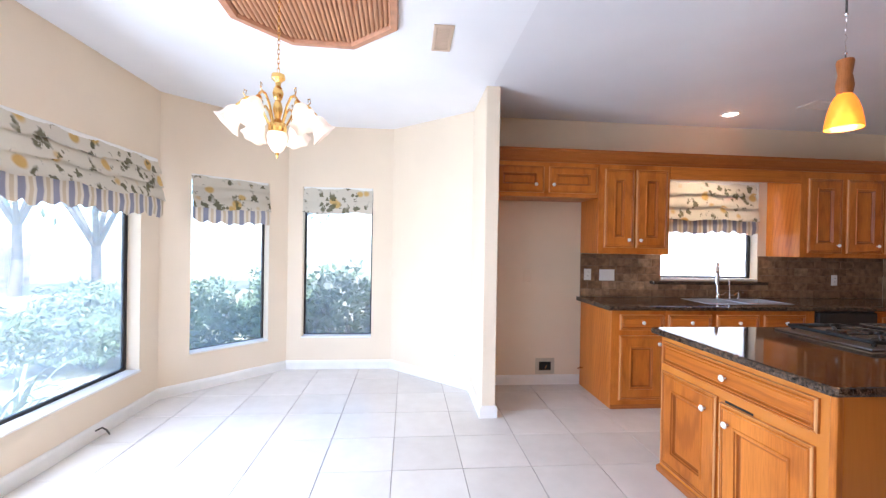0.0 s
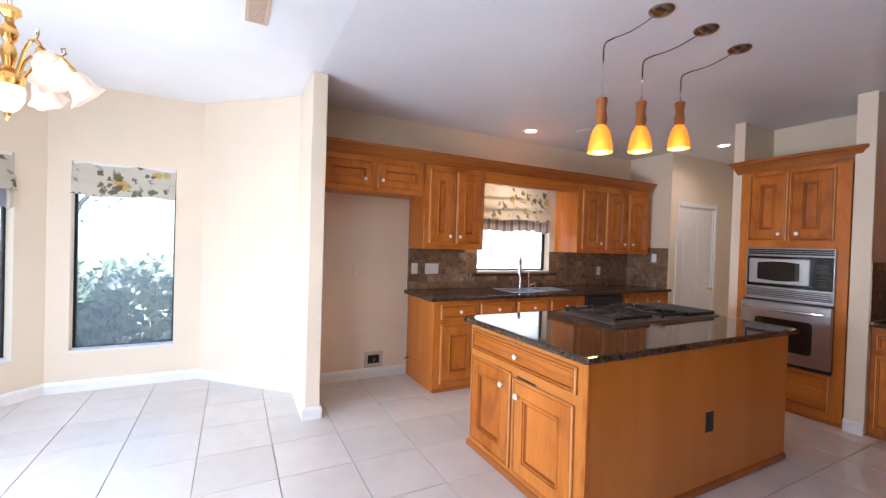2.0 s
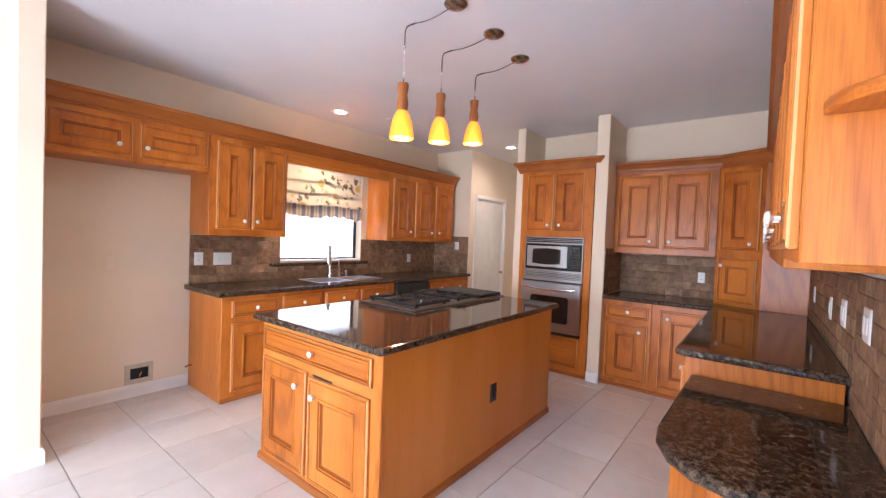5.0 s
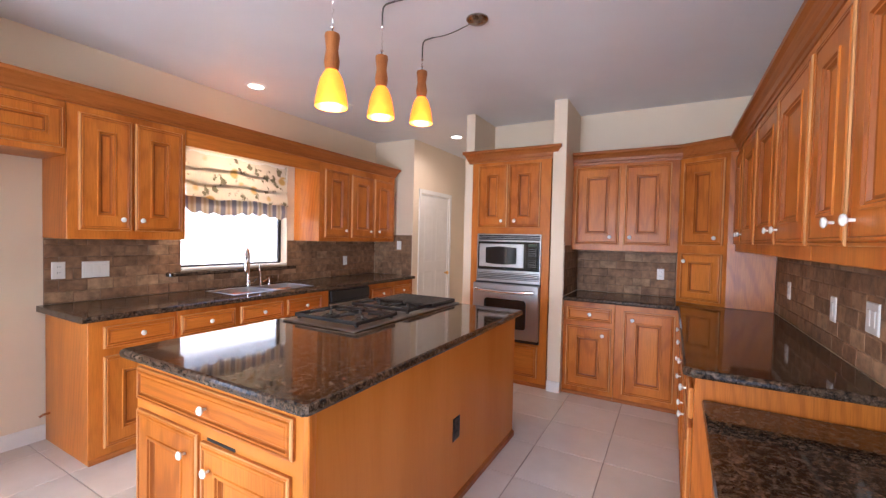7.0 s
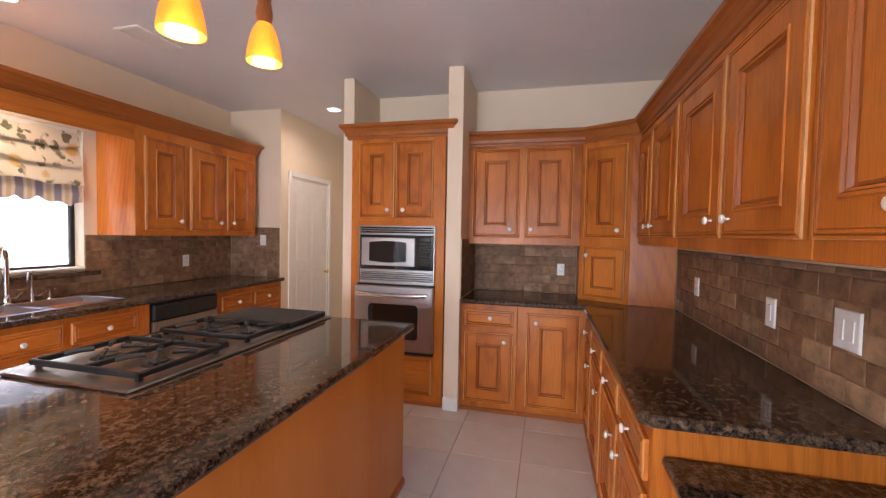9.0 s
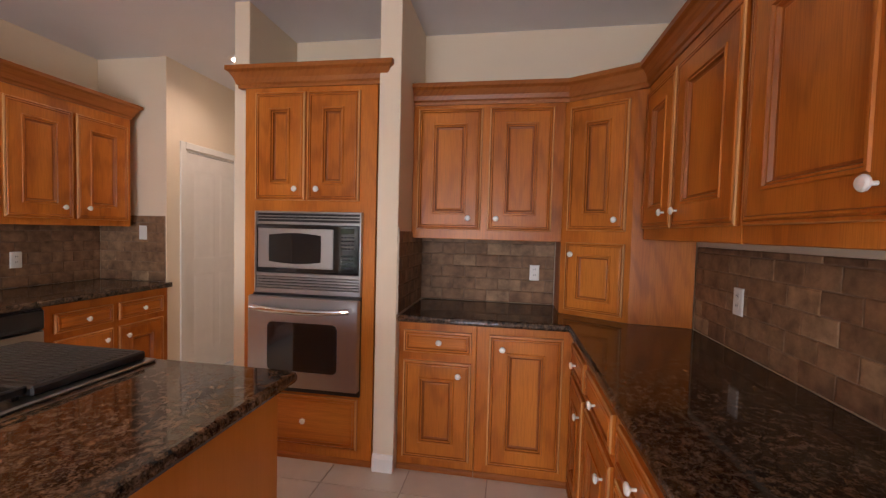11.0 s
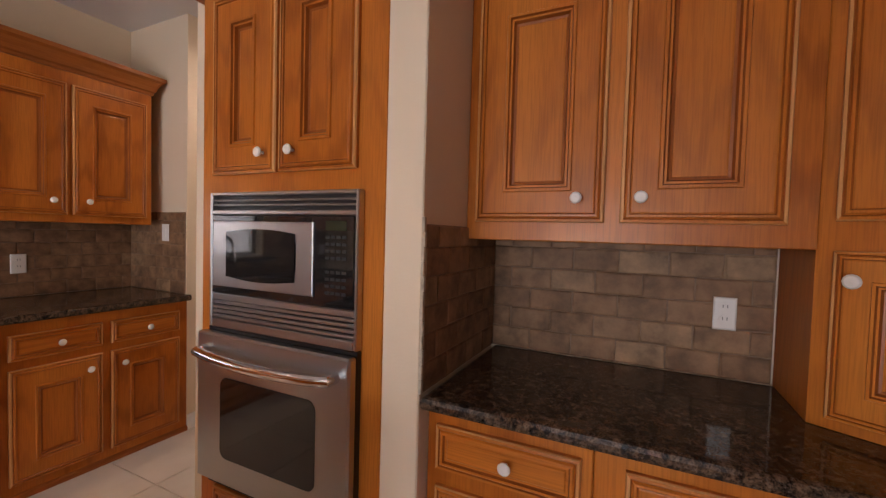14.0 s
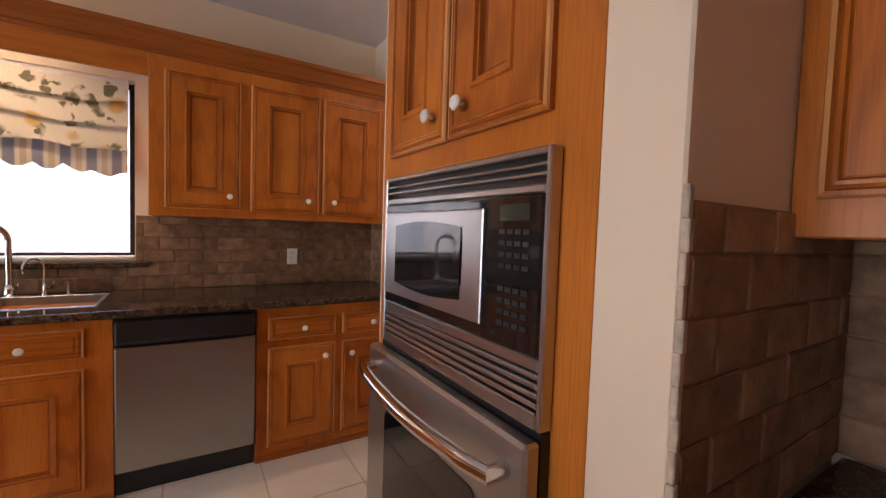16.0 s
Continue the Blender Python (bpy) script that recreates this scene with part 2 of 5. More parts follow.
def fabric():
    m, n, l, b = material("lemon_print_linen", 0.85, 0, 0.2)
    v = coords(n, l, (1, 1, 1), True)
    w = tex_noise(n, l, v, 300, 2)

    def blotch(scale, cut, soft, warp_scale, stretch=(1, 1, 1)):
        vo = n.new("ShaderNodeTexVoronoi")
        vo.inputs["Scale"].default_value = scale
        mp = n.new("ShaderNodeMapping")
        mp.inputs["Scale"].default_value = stretch
        add = n.new("ShaderNodeVectorMath")
        nz = n.new("ShaderNodeTexNoise")
        nz.inputs["Scale"].default_value = warp_scale
        sc = n.new("ShaderNodeVectorMath")
        sc.operation = "SCALE"
        sc.inputs["Scale"].default_value = 0.07
        l.new(v, nz.inputs["Vector"])
        l.new(nz.outputs["Color"], sc.inputs[0])
        l.new(v, add.inputs[0])
        l.new(sc.outputs[0], add.inputs[1])
        l.new(add.outputs[0], mp.inputs["Vector"])
        l.new(mp.outputs["Vector"], vo.inputs["Vector"])
        return ramp(n, l, vo.outputs["Distance"], [(cut, (1, 1, 1)), (cut + soft, (0, 0, 0))]), vo
    lemon, _ = blotch(5.6, 0.20, 0.10, 3)
    leaf, _ = blotch(15.0, 0.38, 0.10, 26, (1.0, 1.0, 0.65))
    zone = ramp(n, l, tex_noise(n, l, v, 6.5, 2), [(0.49, (0, 0, 0)), (0.56, (0.9, 0.9, 0.9))])
    leaf = mixed(n, l, leaf, zone, 1.0, "MULTIPLY")
    base = mixed(n, l, (0.72, 0.66, 0.54), (0.62, 0.57, 0.47), w)
    base = mixed(n, l, base, (0.60, 0.40, 0.14), lemon)
    base = mixed(n, l, base, (0.115, 0.105, 0.048), leaf)
    l.new(base, b.inputs["Base Color"])
    tr = n.new("ShaderNodeBsdfTranslucent")
    l.new(base, tr.inputs["Color"])
    mx = n.new("ShaderNodeMixShader")
    mx.inputs[0].default_value = 0.12
    l.new(b.outputs[0], mx.inputs[1])
    l.new(tr.outputs[0], mx.inputs[2])
    l.new(mx.outputs[0], n["Material Output"].inputs["Surface"])
    return m


PRINT = fabric()


def striped():
    m, n, l, b = material("striped_linen", 0.85, 0, 0.2)
    v = coords(n, l)
    w = n.new("ShaderNodeTexWave")
    w.bands_direction = "X"
    w.inputs["Scale"].default_value = 2.8
    w.inputs["Distortion"].default_value = 0.15
    l.new(v, w.inputs["Vector"])
    c = ramp(n, l, w.outputs["Fac"], [(0.26, (0.27, 0.27, 0.33)), (0.44, (0.66, 0.60, 0.50)), (0.8, (0.70, 0.64, 0.54)), (0.92, (0.56, 0.46, 0.32))])
    l.new(c, b.inputs["Base Color"])
    return m


STRIPE = striped()
# Bluish grey of reflected sky is put into the pane colour with the blinds.
HOUSE_PANE = plain("sky_grey_blinds_pane", (0.36, 0.38, 0.42), 0.08, vary=0.2, scale=2)
LEAF = plain("shrub_leaf", (0.12, 0.17, 0.08), 0.75, vary=0.35, scale=3)
LEAF_PALE = plain("pale_blade_leaf", (0.24, 0.29, 0.15), 0.5, vary=0.3, scale=3)
BARK = plain("tree_bark", (0.14, 0.11, 0.09), 0.9, vary=0.3, scale=25, bump=0.6)
GRASS = plain("lawn", (0.24, 0.23, 0.14), 0.9, vary=0.4, scale=6)
SLAB = plain("patio_slab", (0.42, 0.40, 0.36), 0.85, vary=0.12, scale=5)
FENCE = plain("fence_wood", (0.46, 0.35, 0.28), 0.8, vary=0.25, scale=6)
SIDING = plain("pale_siding", (0.78, 0.75, 0.73), 0.6, vary=0.05, scale=4)
BRICK_OUT = plain("outside_brick", (0.33, 0.23, 0.18), 0.85, vary=0.3, scale=12)
MEDALLION = oak("reeded_oak", "y", (0.30, 0.12, 0.05), (0.46, 0.22, 0.11), (0.52, 0.27, 0.15), 0.4)


# ---------------- mesh helpers ----------------
def box(bm, x0, x1, y0, y1, z0, z1, bevel=0.0, seg=1):
    vs = [bm.verts.new(c) for c in ((x0, y0, z0), (x1, y0, z0), (x1, y1, z0), (x0, y1, z0), (x0, y0, z1), (x1, y0, z1), (x1, y1, z1), (x0, y1, z1))]
    fs = [bm.faces.new([vs[i] for i in q]) for q in ((3, 2, 1, 0), (4, 5, 6, 7), (0, 1, 5, 4), (1, 2, 6, 5), (2, 3, 7, 6), (3, 0, 4, 7))]
    if bevel:
        es = list({e for f in fs for e in f.edges})
        bmesh.ops.bevel(bm, geom=es, offset=bevel, segments=seg, affect="EDGES", profile=0.6)
    return bm


def mesh_of(bm, name, mat, smooth=False):
    bmesh.ops.recalc_face_normals(bm, faces=bm.faces)
    me = bpy.data.meshes.new(name)
    bm.to_mesh(me)
    bm.free()
    me.materials.append(mat)
    if smooth:
        me.shade_smooth()
        me.set_sharp_from_angle(angle=radians(38))
    return me


def part(name, bm, mat, parent=None, label="", smooth=False, at=None):
    ob = new(name, mesh_of(bm, name, mat, smooth) if isinstance(bm, bmesh.types.BMesh) else bm)
    if parent is not None:
        ob.parent = parent
    if at is not None:
        ob.matrix_basis = at
    if label:
        tagged(ob, label)
    return ob


def thing(name, label, category, m=None, group="", kind=""):
    ob = new(name)
    ob.empty_display_size = 0.1
    if m is not None:
        ob.matrix_basis = m
    return tagged(ob, label, category, group, kind)


def solid(name, bm, mat, label, category, group="", kind="", smooth=False, m=None):
    ob = part(name, bm, mat, None, "", smooth, m)
    return tagged(ob, label, category, group, kind)


def boxes(*dims, bevel=0.0):
    bm = bmesh.new()
    for d in dims:
        if bevel:
            t = bmesh.new()
            box(t, *d, bevel=bevel)
            me = bpy.data.meshes.new("t")
            t.to_mesh(me)
            t.free()
            bm.from_mesh(me)
            bpy.data.meshes.remove(me)
        else:
            box(bm, *d)
    return bm


def lathe(bm, profile, steps=24, centre=(0, 0), wave=None, close=False):
    """Turns (radius, height) pairs round the z axis; wave(angle, i) scales the radius."""
    rings = []
    for i, (r, z) in enumerate(profile):
        ring = []
        for k in range(steps):
            a = 2 * math.pi * k / steps
            q = r * (wave(a, i) if wave else 1.0)
            ring.append(bm.verts.new((centre[0] + q * math.cos(a), centre[1] + q * math.sin(a), z)))
        rings.append(ring)
    for a, b in zip(rings, rings[1:]):
        for k in range(steps):
            bm.faces.new((a[k], a[(k + 1) % steps], b[(k + 1) % steps], b[k]))
    if close:
        bm.faces.new(rings[0][::-1])
        bm.faces.new(rings[-1])
    return bm


def tube(bm, pts, r, steps=8, r_end=None):
    """A round tube through the points."""
    pts = [Vector(p) for p in pts]
    rings = []
    for i, p in enumerate(pts):
        d = (pts[min(i + 1, len(pts) - 1)] - pts[max(i - 1, 0)]).normalized()
        side = d.cross(Vector((0, 0, 1)))
        if side.length < 1e-3:
            side = d.cross(Vector((0, 1, 0)))
        side.normalize()
        up = side.cross(d)
        q = r if r_end is None else r + (r_end - r) * i / (len(pts) - 1)
        rings.append([bm.verts.new(p + q * (math.cos(a) * side + math.sin(a) * up)) for a in (2 * math.pi * k / steps for k in range(steps))])
    for a, b in zip(rings, rings[1:]):
        for k in range(steps):
            bm.faces.new((a[k], a[(k + 1) % steps], b[(k + 1) % steps], b[k]))
    bm.faces.new(rings[0][::-1])
    bm.faces.new(rings[-1])
    return bm


def offset_poly(poly, d):
    """Moves a counter-clockwise outline inwards by d, with mitred corners."""
    out = []
    n = len(poly)
    for i in range(n):
        p, a, b = Vector(poly[i]), Vector(poly[i - 1]), Vector(poly[(i + 1) % n])
        u, w = (p - a).normalized(), (b - p).normalized()
        n1, n2 = Vector((-u.y, u.x)), Vector((-w.y, w.x))
        k = (n1 + n2) / max(0.2, 1 + n1.dot(n2))
        out.append(p + d * k)
    return out


def slab(bm, poly, z0, z1, r=0.012):
    """A flat slab with a rounded edge."""
    prof = [(r, z0), (r * 0.3, z0 + r * 0.3), (0, z0 + r), (0, z1 - r), (r * 0.3, z1 - r * 0.3), (r, z1)]
    rings = [[bm.verts.new((p.x, p.y, z)) for p in offset_poly(poly, d)] for d, z in prof]
    n = len(poly)
    for a, b in zip(rings, rings[1:]):
        for k in range(n):
            bm.faces.new((a[k], a[(k + 1) % n], b[(k + 1) % n], b[k]))
    bm.faces.new(rings[0][::-1])
    bm.faces.new(rings[-1])
    return bm


def sweep(bm, line, prof):
    """Runs a closed (out, z) outline along an open plan line; out is to the line's left."""
    n = len(line)
    rings = []
    for i in range(n):
        p = Vector(line[i])
        ds = []
        if i:
            ds.append((p - Vector(line[i - 1])).normalized())
        if i < n - 1:
            ds.append((Vector(line[i + 1]) - p).normalized())
        ns = [Vector((-d.y, d.x)) for d in ds]
        k = ns[0] if len(ns) == 1 else (ns[0] + ns[1]) / max(0.2, 1 + ns[0].dot(ns[1]))
        rings.append([bm.verts.new((p.x + o * k.x, p.y + o * k.y, z)) for o, z in prof])
    m = len(prof)
    for a, b in zip(rings, rings[1:]):
        for k in range(m):
            bm.faces.new((a[k], a[(k + 1) % m], b[(k + 1) % m], b[k]))
    bm.faces.new(rings[0])
    bm.faces.new(rings[-1][::-1])
    return bm


def nested(bm, w, h, prof, x=0.0, z=0.0, dark=(), pale_rings=()):
    """A panel that faces -y, moulded by rings of (inset, height)."""
    rings = [[bm.verts.new(c) for c in ((x + i, -d, z + i), (x + w - i, -d, z + i), (x + w - i, -d, z + h - i), (x + i, -d, z + h - i))] for i, d in prof]
    for i, (a, b) in enumerate(zip(rings, rings[1:])):
        for k in range(4):
            bm.faces.new((a[k], a[(k + 1) % 4], b[(k + 1) % 4], b[k])).material_index = 1 if i in dark else 2 if i in pale_rings and (k % 2 or i == 1) else 0
    bm.faces.new(rings[0][::-1])
    bm.faces.new(rings[-1])
    return bm


# ---------------- structure ----------------
H = 2.743
N, S, E_W, W_W = 5.08, 0.68, 6.06, -1.345
BAY = [(-1.345, 4.80), (-0.48, 5.68), (0.685, 5.68), (1.485, 4.93)]


def wall_run(name, a, b, z0, z1, holes=(), thick=0.14, mat=WALL, label="cream painted plaster wall"):
    """A wall from a to b whose face is that line; its body lies to the left. holes: (u0, u1, z0, z1)."""
    a, b = Vector(a), Vector(b)
    u = (b - a).normalized()
    length = (b - a).length
    bm = bmesh.new()
    us = sorted({0.0, length, *[h[0] for h in holes], *[h[1] for h in holes]})
    zs = sorted({z0, z1, *[h[2] for h in holes], *[h[3] for h in holes]})
    for i in range(len(us) - 1):
        for k in range(len(zs) - 1):
            uc, zc = (us[i] + us[i + 1]) / 2, (zs[k] + zs[k + 1]) / 2
            if not any(h[0] < uc < h[1] and h[2] < zc < h[3] for h in holes):
                box(bm, us[i], us[i + 1], 0, thick, zs[k], zs[k + 1])
    bmesh.ops.remove_doubles(bm, verts=bm.verts, dist=1e-4)
    seen = {}
    for f in bm.faces:
        seen.setdefault(tuple(round(c, 3) for c in f.calc_center_median()), []).append(f)
    bmesh.ops.delete(bm, geom=[f for fs in seen.values() if len(fs) > 1 for f in fs], context="FACES")
    ob = solid(name, bm, mat, label, "wall", kind="structure")
    ob.matrix_basis = Matrix.Translation((a.x, a.y, 0)) @ Matrix.Rotation(math.atan2(u.y, u.x), 4, "Z")
    return ob


# floor: grout bed with single tiles
bm = boxes((-1.6, 7.9, -2.6, 6.0, -0.12, -0.006))
floor = solid("floor", bm, GROUT, "cream square porcelain tiles with thin grey grout lines", "floor", kind="structure")

ceiling = solid("ceiling", boxes((1.54, 7.9, -2.6, 6.0, H, H + 0.12)), CEIL, "smooth kitchen ceiling, set greyer than the nook ceiling", "ceiling", kind="structure")
solid("ceiling_nook", boxes((-1.6, 1.54, -2.6, 6.0, H, H + 0.12)), CEIL_NOOK, "breakfast nook ceiling, set paler than the kitchen ceiling", "ceiling", kind="structure")

# The first opening is unseen, added for the living-room fill lamp.
wall_run("wall_west", (W_W, -2.5), (W_W, 4.80), -0.02, H, [(1.05, 3.35, 0.33, 2.25), (4.30, 7.05, 0.33, 2.07)])
wall_run("wall_bay_northwest", BAY[0], BAY[1], -0.02, H, [(0.254, 1.016, 0.355, 2.06)])
wall_run("wall_bay_north", BAY[1], BAY[2], -0.02, H, [(0.16, 0.94, 0.355, 2.06)])
wall_run("wall_bay_northeast", BAY[2], (1.49, 4.925), -0.02, H)
solid("wall_column", boxes((1.487, 1.605, 4.285, 5.3, -0.02, H), bevel=0.006), WALL, "cream painted end of the partition wall beside the alcove", "wall", kind="structure")
wall_run("wall_north", (1.605, N), (6.165, N), -0.02, H, [(1.94, 3.045, 1.10, 2.16)], 0.16)
wall_run("wall_pantry_end", (6.165, N), (6.165, 4.43), -0.02, H)
wall_run("wall_hall_north", (6.305, 4.43), (7.7, 4.43), -0.02, H, [(0.045, 0.865, -0.02, 2.04)])
wall_run("wall_hall_end", (7.7, 4.57), (7.7, 3.19), -0.02, H)
solid("wall_pier_north", boxes((5.51, 7.7, 3.235, 3.335, -0.02, H), bevel=0.004), WALL, "cream painted wall pier beside the oven tower", "wall", kind="structure")
solid("wall_pier_south", boxes((5.445, 6.06, 2.268, 2.392, -0.02, H), bevel=0.004), WALL, "cream painted wall pier between oven tower and counter", "wall", kind="structure")
wall_run("wall_east", (E_W, 3.235), (E_W, 0.54), -0.02, H)
wall_run("wall_south", (E_W, S), (1.9, S), -0.02, H)
wall_run("wall_living_east", (1.9, 0.54), (1.9, -2.5), -0.02, H)
wall_run("wall_living_south", (2.04, -2.5), (-1.47, -2.5), -0.02, H)

# baseboards
BASE = [(0, 0), (0.016, 0), (0.016, 0.075), (0.009, 0.095), (0, 0.10)]
for line in ([(W_W, -2.5), BAY[0], BAY[1], BAY[2], (1.487, 4.925), (1.487, 4.285), (1.605, 4.285), (1.605, N), (2.68, N)],
             [(5.445, 2.392), (5.445, 2.268)], [(6.165, 4.43), (6.29, 4.43)], [(6.165, 4.46), (6.165, 4.43)], [(5.51, 3.335), (5.51, 3.235)]):
    bm = sweep(bmesh.new(), line[::-1], BASE)
    solid("baseboard", bm, WHITE, "white painted wooden baseboard along the wall", "baseboard", kind="structure")


# ---------------- windows ----------------
def window(name, a, b, z0, z1, label, depth=0.10, sashes=1, t=0.022):
    """A dark metal window set back in its opening; a, b: the ends of the opening on the wall face, room on the right."""
    a, b = Vector(a), Vector(b)
    u = (b - a).normalized()
    w = (b - a).length
    m = Matrix.Translation((a.x, a.y, 0)) @ Matrix.Rotation(math.atan2(u.y, u.x), 4, "Z")
    th = thing(name, label, "window", m, kind="structure")
    part("window_frame", boxes((0, w, depth, depth + 0.03, z0, z0 + t), (0, w, depth, depth + 0.03, z1 - t, z1), (0, t, depth, depth + 0.03, z0 + t, z1 - t), (w - t, w, depth, depth + 0.03, z0 + t, z1 - t), bevel=0.004), BRONZE, th)
    for i in range(sashes):
        x0, x1 = t + (w - 2 * t) * i / sashes, t + (w - 2 * t) * (i + 1) / sashes
        g = part("pane", boxes((x0 + 0.001, x1 - 0.001, depth + 0.012, depth + 0.018, z0 + t, z1 - t)), GLASS, th)
        g.visible_shadow = False
        if i:
            part("mullion", boxes((x0 - 0.02, x0 + 0.02, depth - 0.004, depth + 0.034, z0 + t, z1 - t), bevel=0.003), BRONZE, th)
    part("window_sill", boxes((0.002, w - 0.002, -0.02, depth, z0 - 0.001, z0 + 0.018), bevel=0.005), WHITE, th)
    return th


def along(a, b, d):
    a, b = Vector(a), Vector(b)
    return a + (b - a).normalized() * d


window("window_1", (W_W, 1.80), (W_W, 4.55), 0.33, 2.07, "large dark-framed picture window onto the garden", 0.10, 2, 0.036)
window("window_2", along(BAY[0], BAY[1], 0.254), along(BAY[0], BAY[1], 1.016), 0.355, 2.06, "narrow dark-framed bay window onto shrubs")
window("window_3", along(BAY[1], BAY[2], 0.16), along(BAY[1], BAY[2], 0.94), 0.355, 2.06, "narrow dark-framed bay window with hazy glass")
window("window_4", (3.545, N), (4.65, N), 1.10, 2.16, "dark-framed kitchen window above the sink", 0.09, 1, 0.034)


def roman_shade(a, b, z1, z0, out, label, folds=2, stripe=0.10, peak=0.0):
    """A gathered roman shade with a scalloped, striped hem; a, b on the wall face, room on the right."""
    a, b = Vector(a), Vector(b)
    u = (b - a).normalized()
    w = (b - a).length
    m = Matrix.Translation((a.x, a.y, 0)) @ Matrix.Rotation(math.atan2(u.y, u.x), 4, "Z")
    th = thing("roman_shade", label, "window shade", m, "shades of the windows")
    nx = max(12, int(w / 0.04))

    def sheet(rows, scallop=0.0):
        bm = bmesh.new()
        for back in (0, 1):
            grid = []
            for k, (z, d) in enumerate(rows):
                line = []
                for i in range(nx + 1):
                    x = w * i / nx
                    sag = 0.010 * math.sin(9 * x + 5 * z) + 0.006 * math.sin(23 * x + k)
                    hem = scallop * abs(math.sin(math.pi * x / 0.13)) if k == len(rows) - 1 else 0
                    line.append(bm.verts.new((x, -(out + d + (0.004 * math.sin(17 * x + 3 * k))) + 0.004 * back, z + (sag if k else 0) - hem)))
                grid.append(line)
            for p, q in zip(grid, grid[1:]):
                for i in range(nx):
                    bm.faces.new((p[i], p[i + 1], q[i + 1], q[i]))
        return bm
    rows, h = [(z1, 0.0)], (z1 - z0 - stripe) / (folds + 1)
    for f in range(folds + 1):
        top = z1 - f * h
        d = 0.018 * f
        rows += [(top - h * 0.35, d + 0.012), (top - h * 0.8, d + 0.03), (top - h, d + 0.036), (top - h + 0.012, d + 0.012)]
    part("cloth", sheet(rows), PRINT, th, smooth=True)
    if stripe:
        d = 0.018 * folds + 0.008
        part("hem", sheet([(z0 + stripe + 0.02, d), (z0 + stripe * 0.5, d + 0.006), (z0 + 0.012, d + 0.004)], 0.040), STRIPE, th, "blue and cream striped scalloped hem", smooth=True)
    part("headrail", boxes((0.0, w, -out - 0.004, -out + 0.024, z1 - 0.03, z1 + 0.012), bevel=0.004), WHITE, th)
    return th


roman_shade((W_W, 1.70), (W_W, 4.68), 2.11, 1.64, 0.05, "lemon-print roman shade with a striped hem over the picture window", 2, 0.13)
roman_shade(along(BAY[0], BAY[1], 0.259), along(BAY[0], BAY[1], 1.011), 2.055, 1.62, -0.02, "lemon-print roman shade with striped hem, half raised", 2, 0.12)
roman_shade(along(BAY[1], BAY[2], 0.165), along(BAY[1], BAY[2], 0.935), 2.055, 1.76, -0.02, "lemon-print roman shade without hem, raised high", 1, 0.0)
roman_shade((3.56, N), (4.62, N), 2.15, 1.62, -0.01, "lemon-print roman shade with striped hem above the sink", 2, 0.12)

# ---------------- knobs, doors, drawers, cabinets ----------------
KNOB = lathe(bmesh.new(), [(0.005, 0.0), (0.005, 0.012), (0.009, 0.016), (0.0165, 0.020), (0.0175, 0.025), (0.013, 0.030), (0.0, 0.032)], 12)
bmesh.ops.rotate(KNOB, verts=KNOB.verts, matrix=Matrix.Rotation(radians(90), 3, "X"))
KNOB = mesh_of(KNOB, "knob", PORCELAIN, True)
# Groove rings of doors and drawers are coloured darker than their faces.
OAK_GROOVE = oak("dark_groove_oak", "z", (0.19, 0.048, 0.007), (0.29, 0.078, 0.011), (0.35, 0.10, 0.016))
# Outer edge rings, mostly the upright ones, are coloured paler.
OAK_EDGE_PALE = oak("pale_oak_edge", "z", (0.36, 0.13, 0.03), (0.60, 0.27, 0.085), (0.72, 0.38, 0.15), 0.4, 0.7)
DOOR_PROF = [(0, 0), (0, 0.012), (0.003, 0.017), (0.010, 0.018), (0.0135, 0.0145), (0.018, 0.020), (0.024, 0.0205), (0.0275, 0.0165), (0.031, 0.0175), (0.093, 0.0175), (0.096, 0.0225), (0.104, 0.0225), (0.108, 0.0155), (0.114, 0.0155), (0.119, 0.0045), (0.127, 0.0030), (0.131, 0.0040)]
DOOR_DARK = (3, 6, 11, 13, 14)
DRAWER_PROF = [(0, 0), (0, 0.012), (0.003, 0.017), (0.010, 0.018), (0.0135, 0.0145), (0.018, 0.020), (0.024, 0.0205), (0.028, 0.013), (0.034, 0.013), (0.038, 0.0165)]
DRAWER_DARK = (3, 6)


def front(kind, parent, x0, x1, z0, z1, knobs, ajar=0.0):
    w, h = x1 - x0, z1 - z0
    prof = DOOR_PROF if kind == "door" else DRAWER_PROF
    if kind == "door" and h < 0.45:
        prof = [(i * 0.72, d) for i, d in prof]
    lim = min(w, h) / 2 - 0.012
    if prof[-1][0] > lim:
        k = lim / prof[-1][0]
        prof = [(i * k, d) for i, d in prof]
    dark = DOOR_DARK if kind == "door" else DRAWER_DARK
    ob = part(kind, nested(bmesh.new(), w, h, prof, dark=dark, pale_rings=(1, 2)), OAK if kind == "door" else OAK_X, parent, at=pose(x0, -0.0005, z0, 0, 0, ajar))
    ob.data.materials.append(OAK_GROOVE)
    ob.data.materials.append(OAK_EDGE_PALE)
    for kx, kz in knobs:
        part("knob", KNOB, None, ob, "white porcelain knob", at=Matrix.Translation((kx - x0, -0.020, kz - z0)))
    return ob


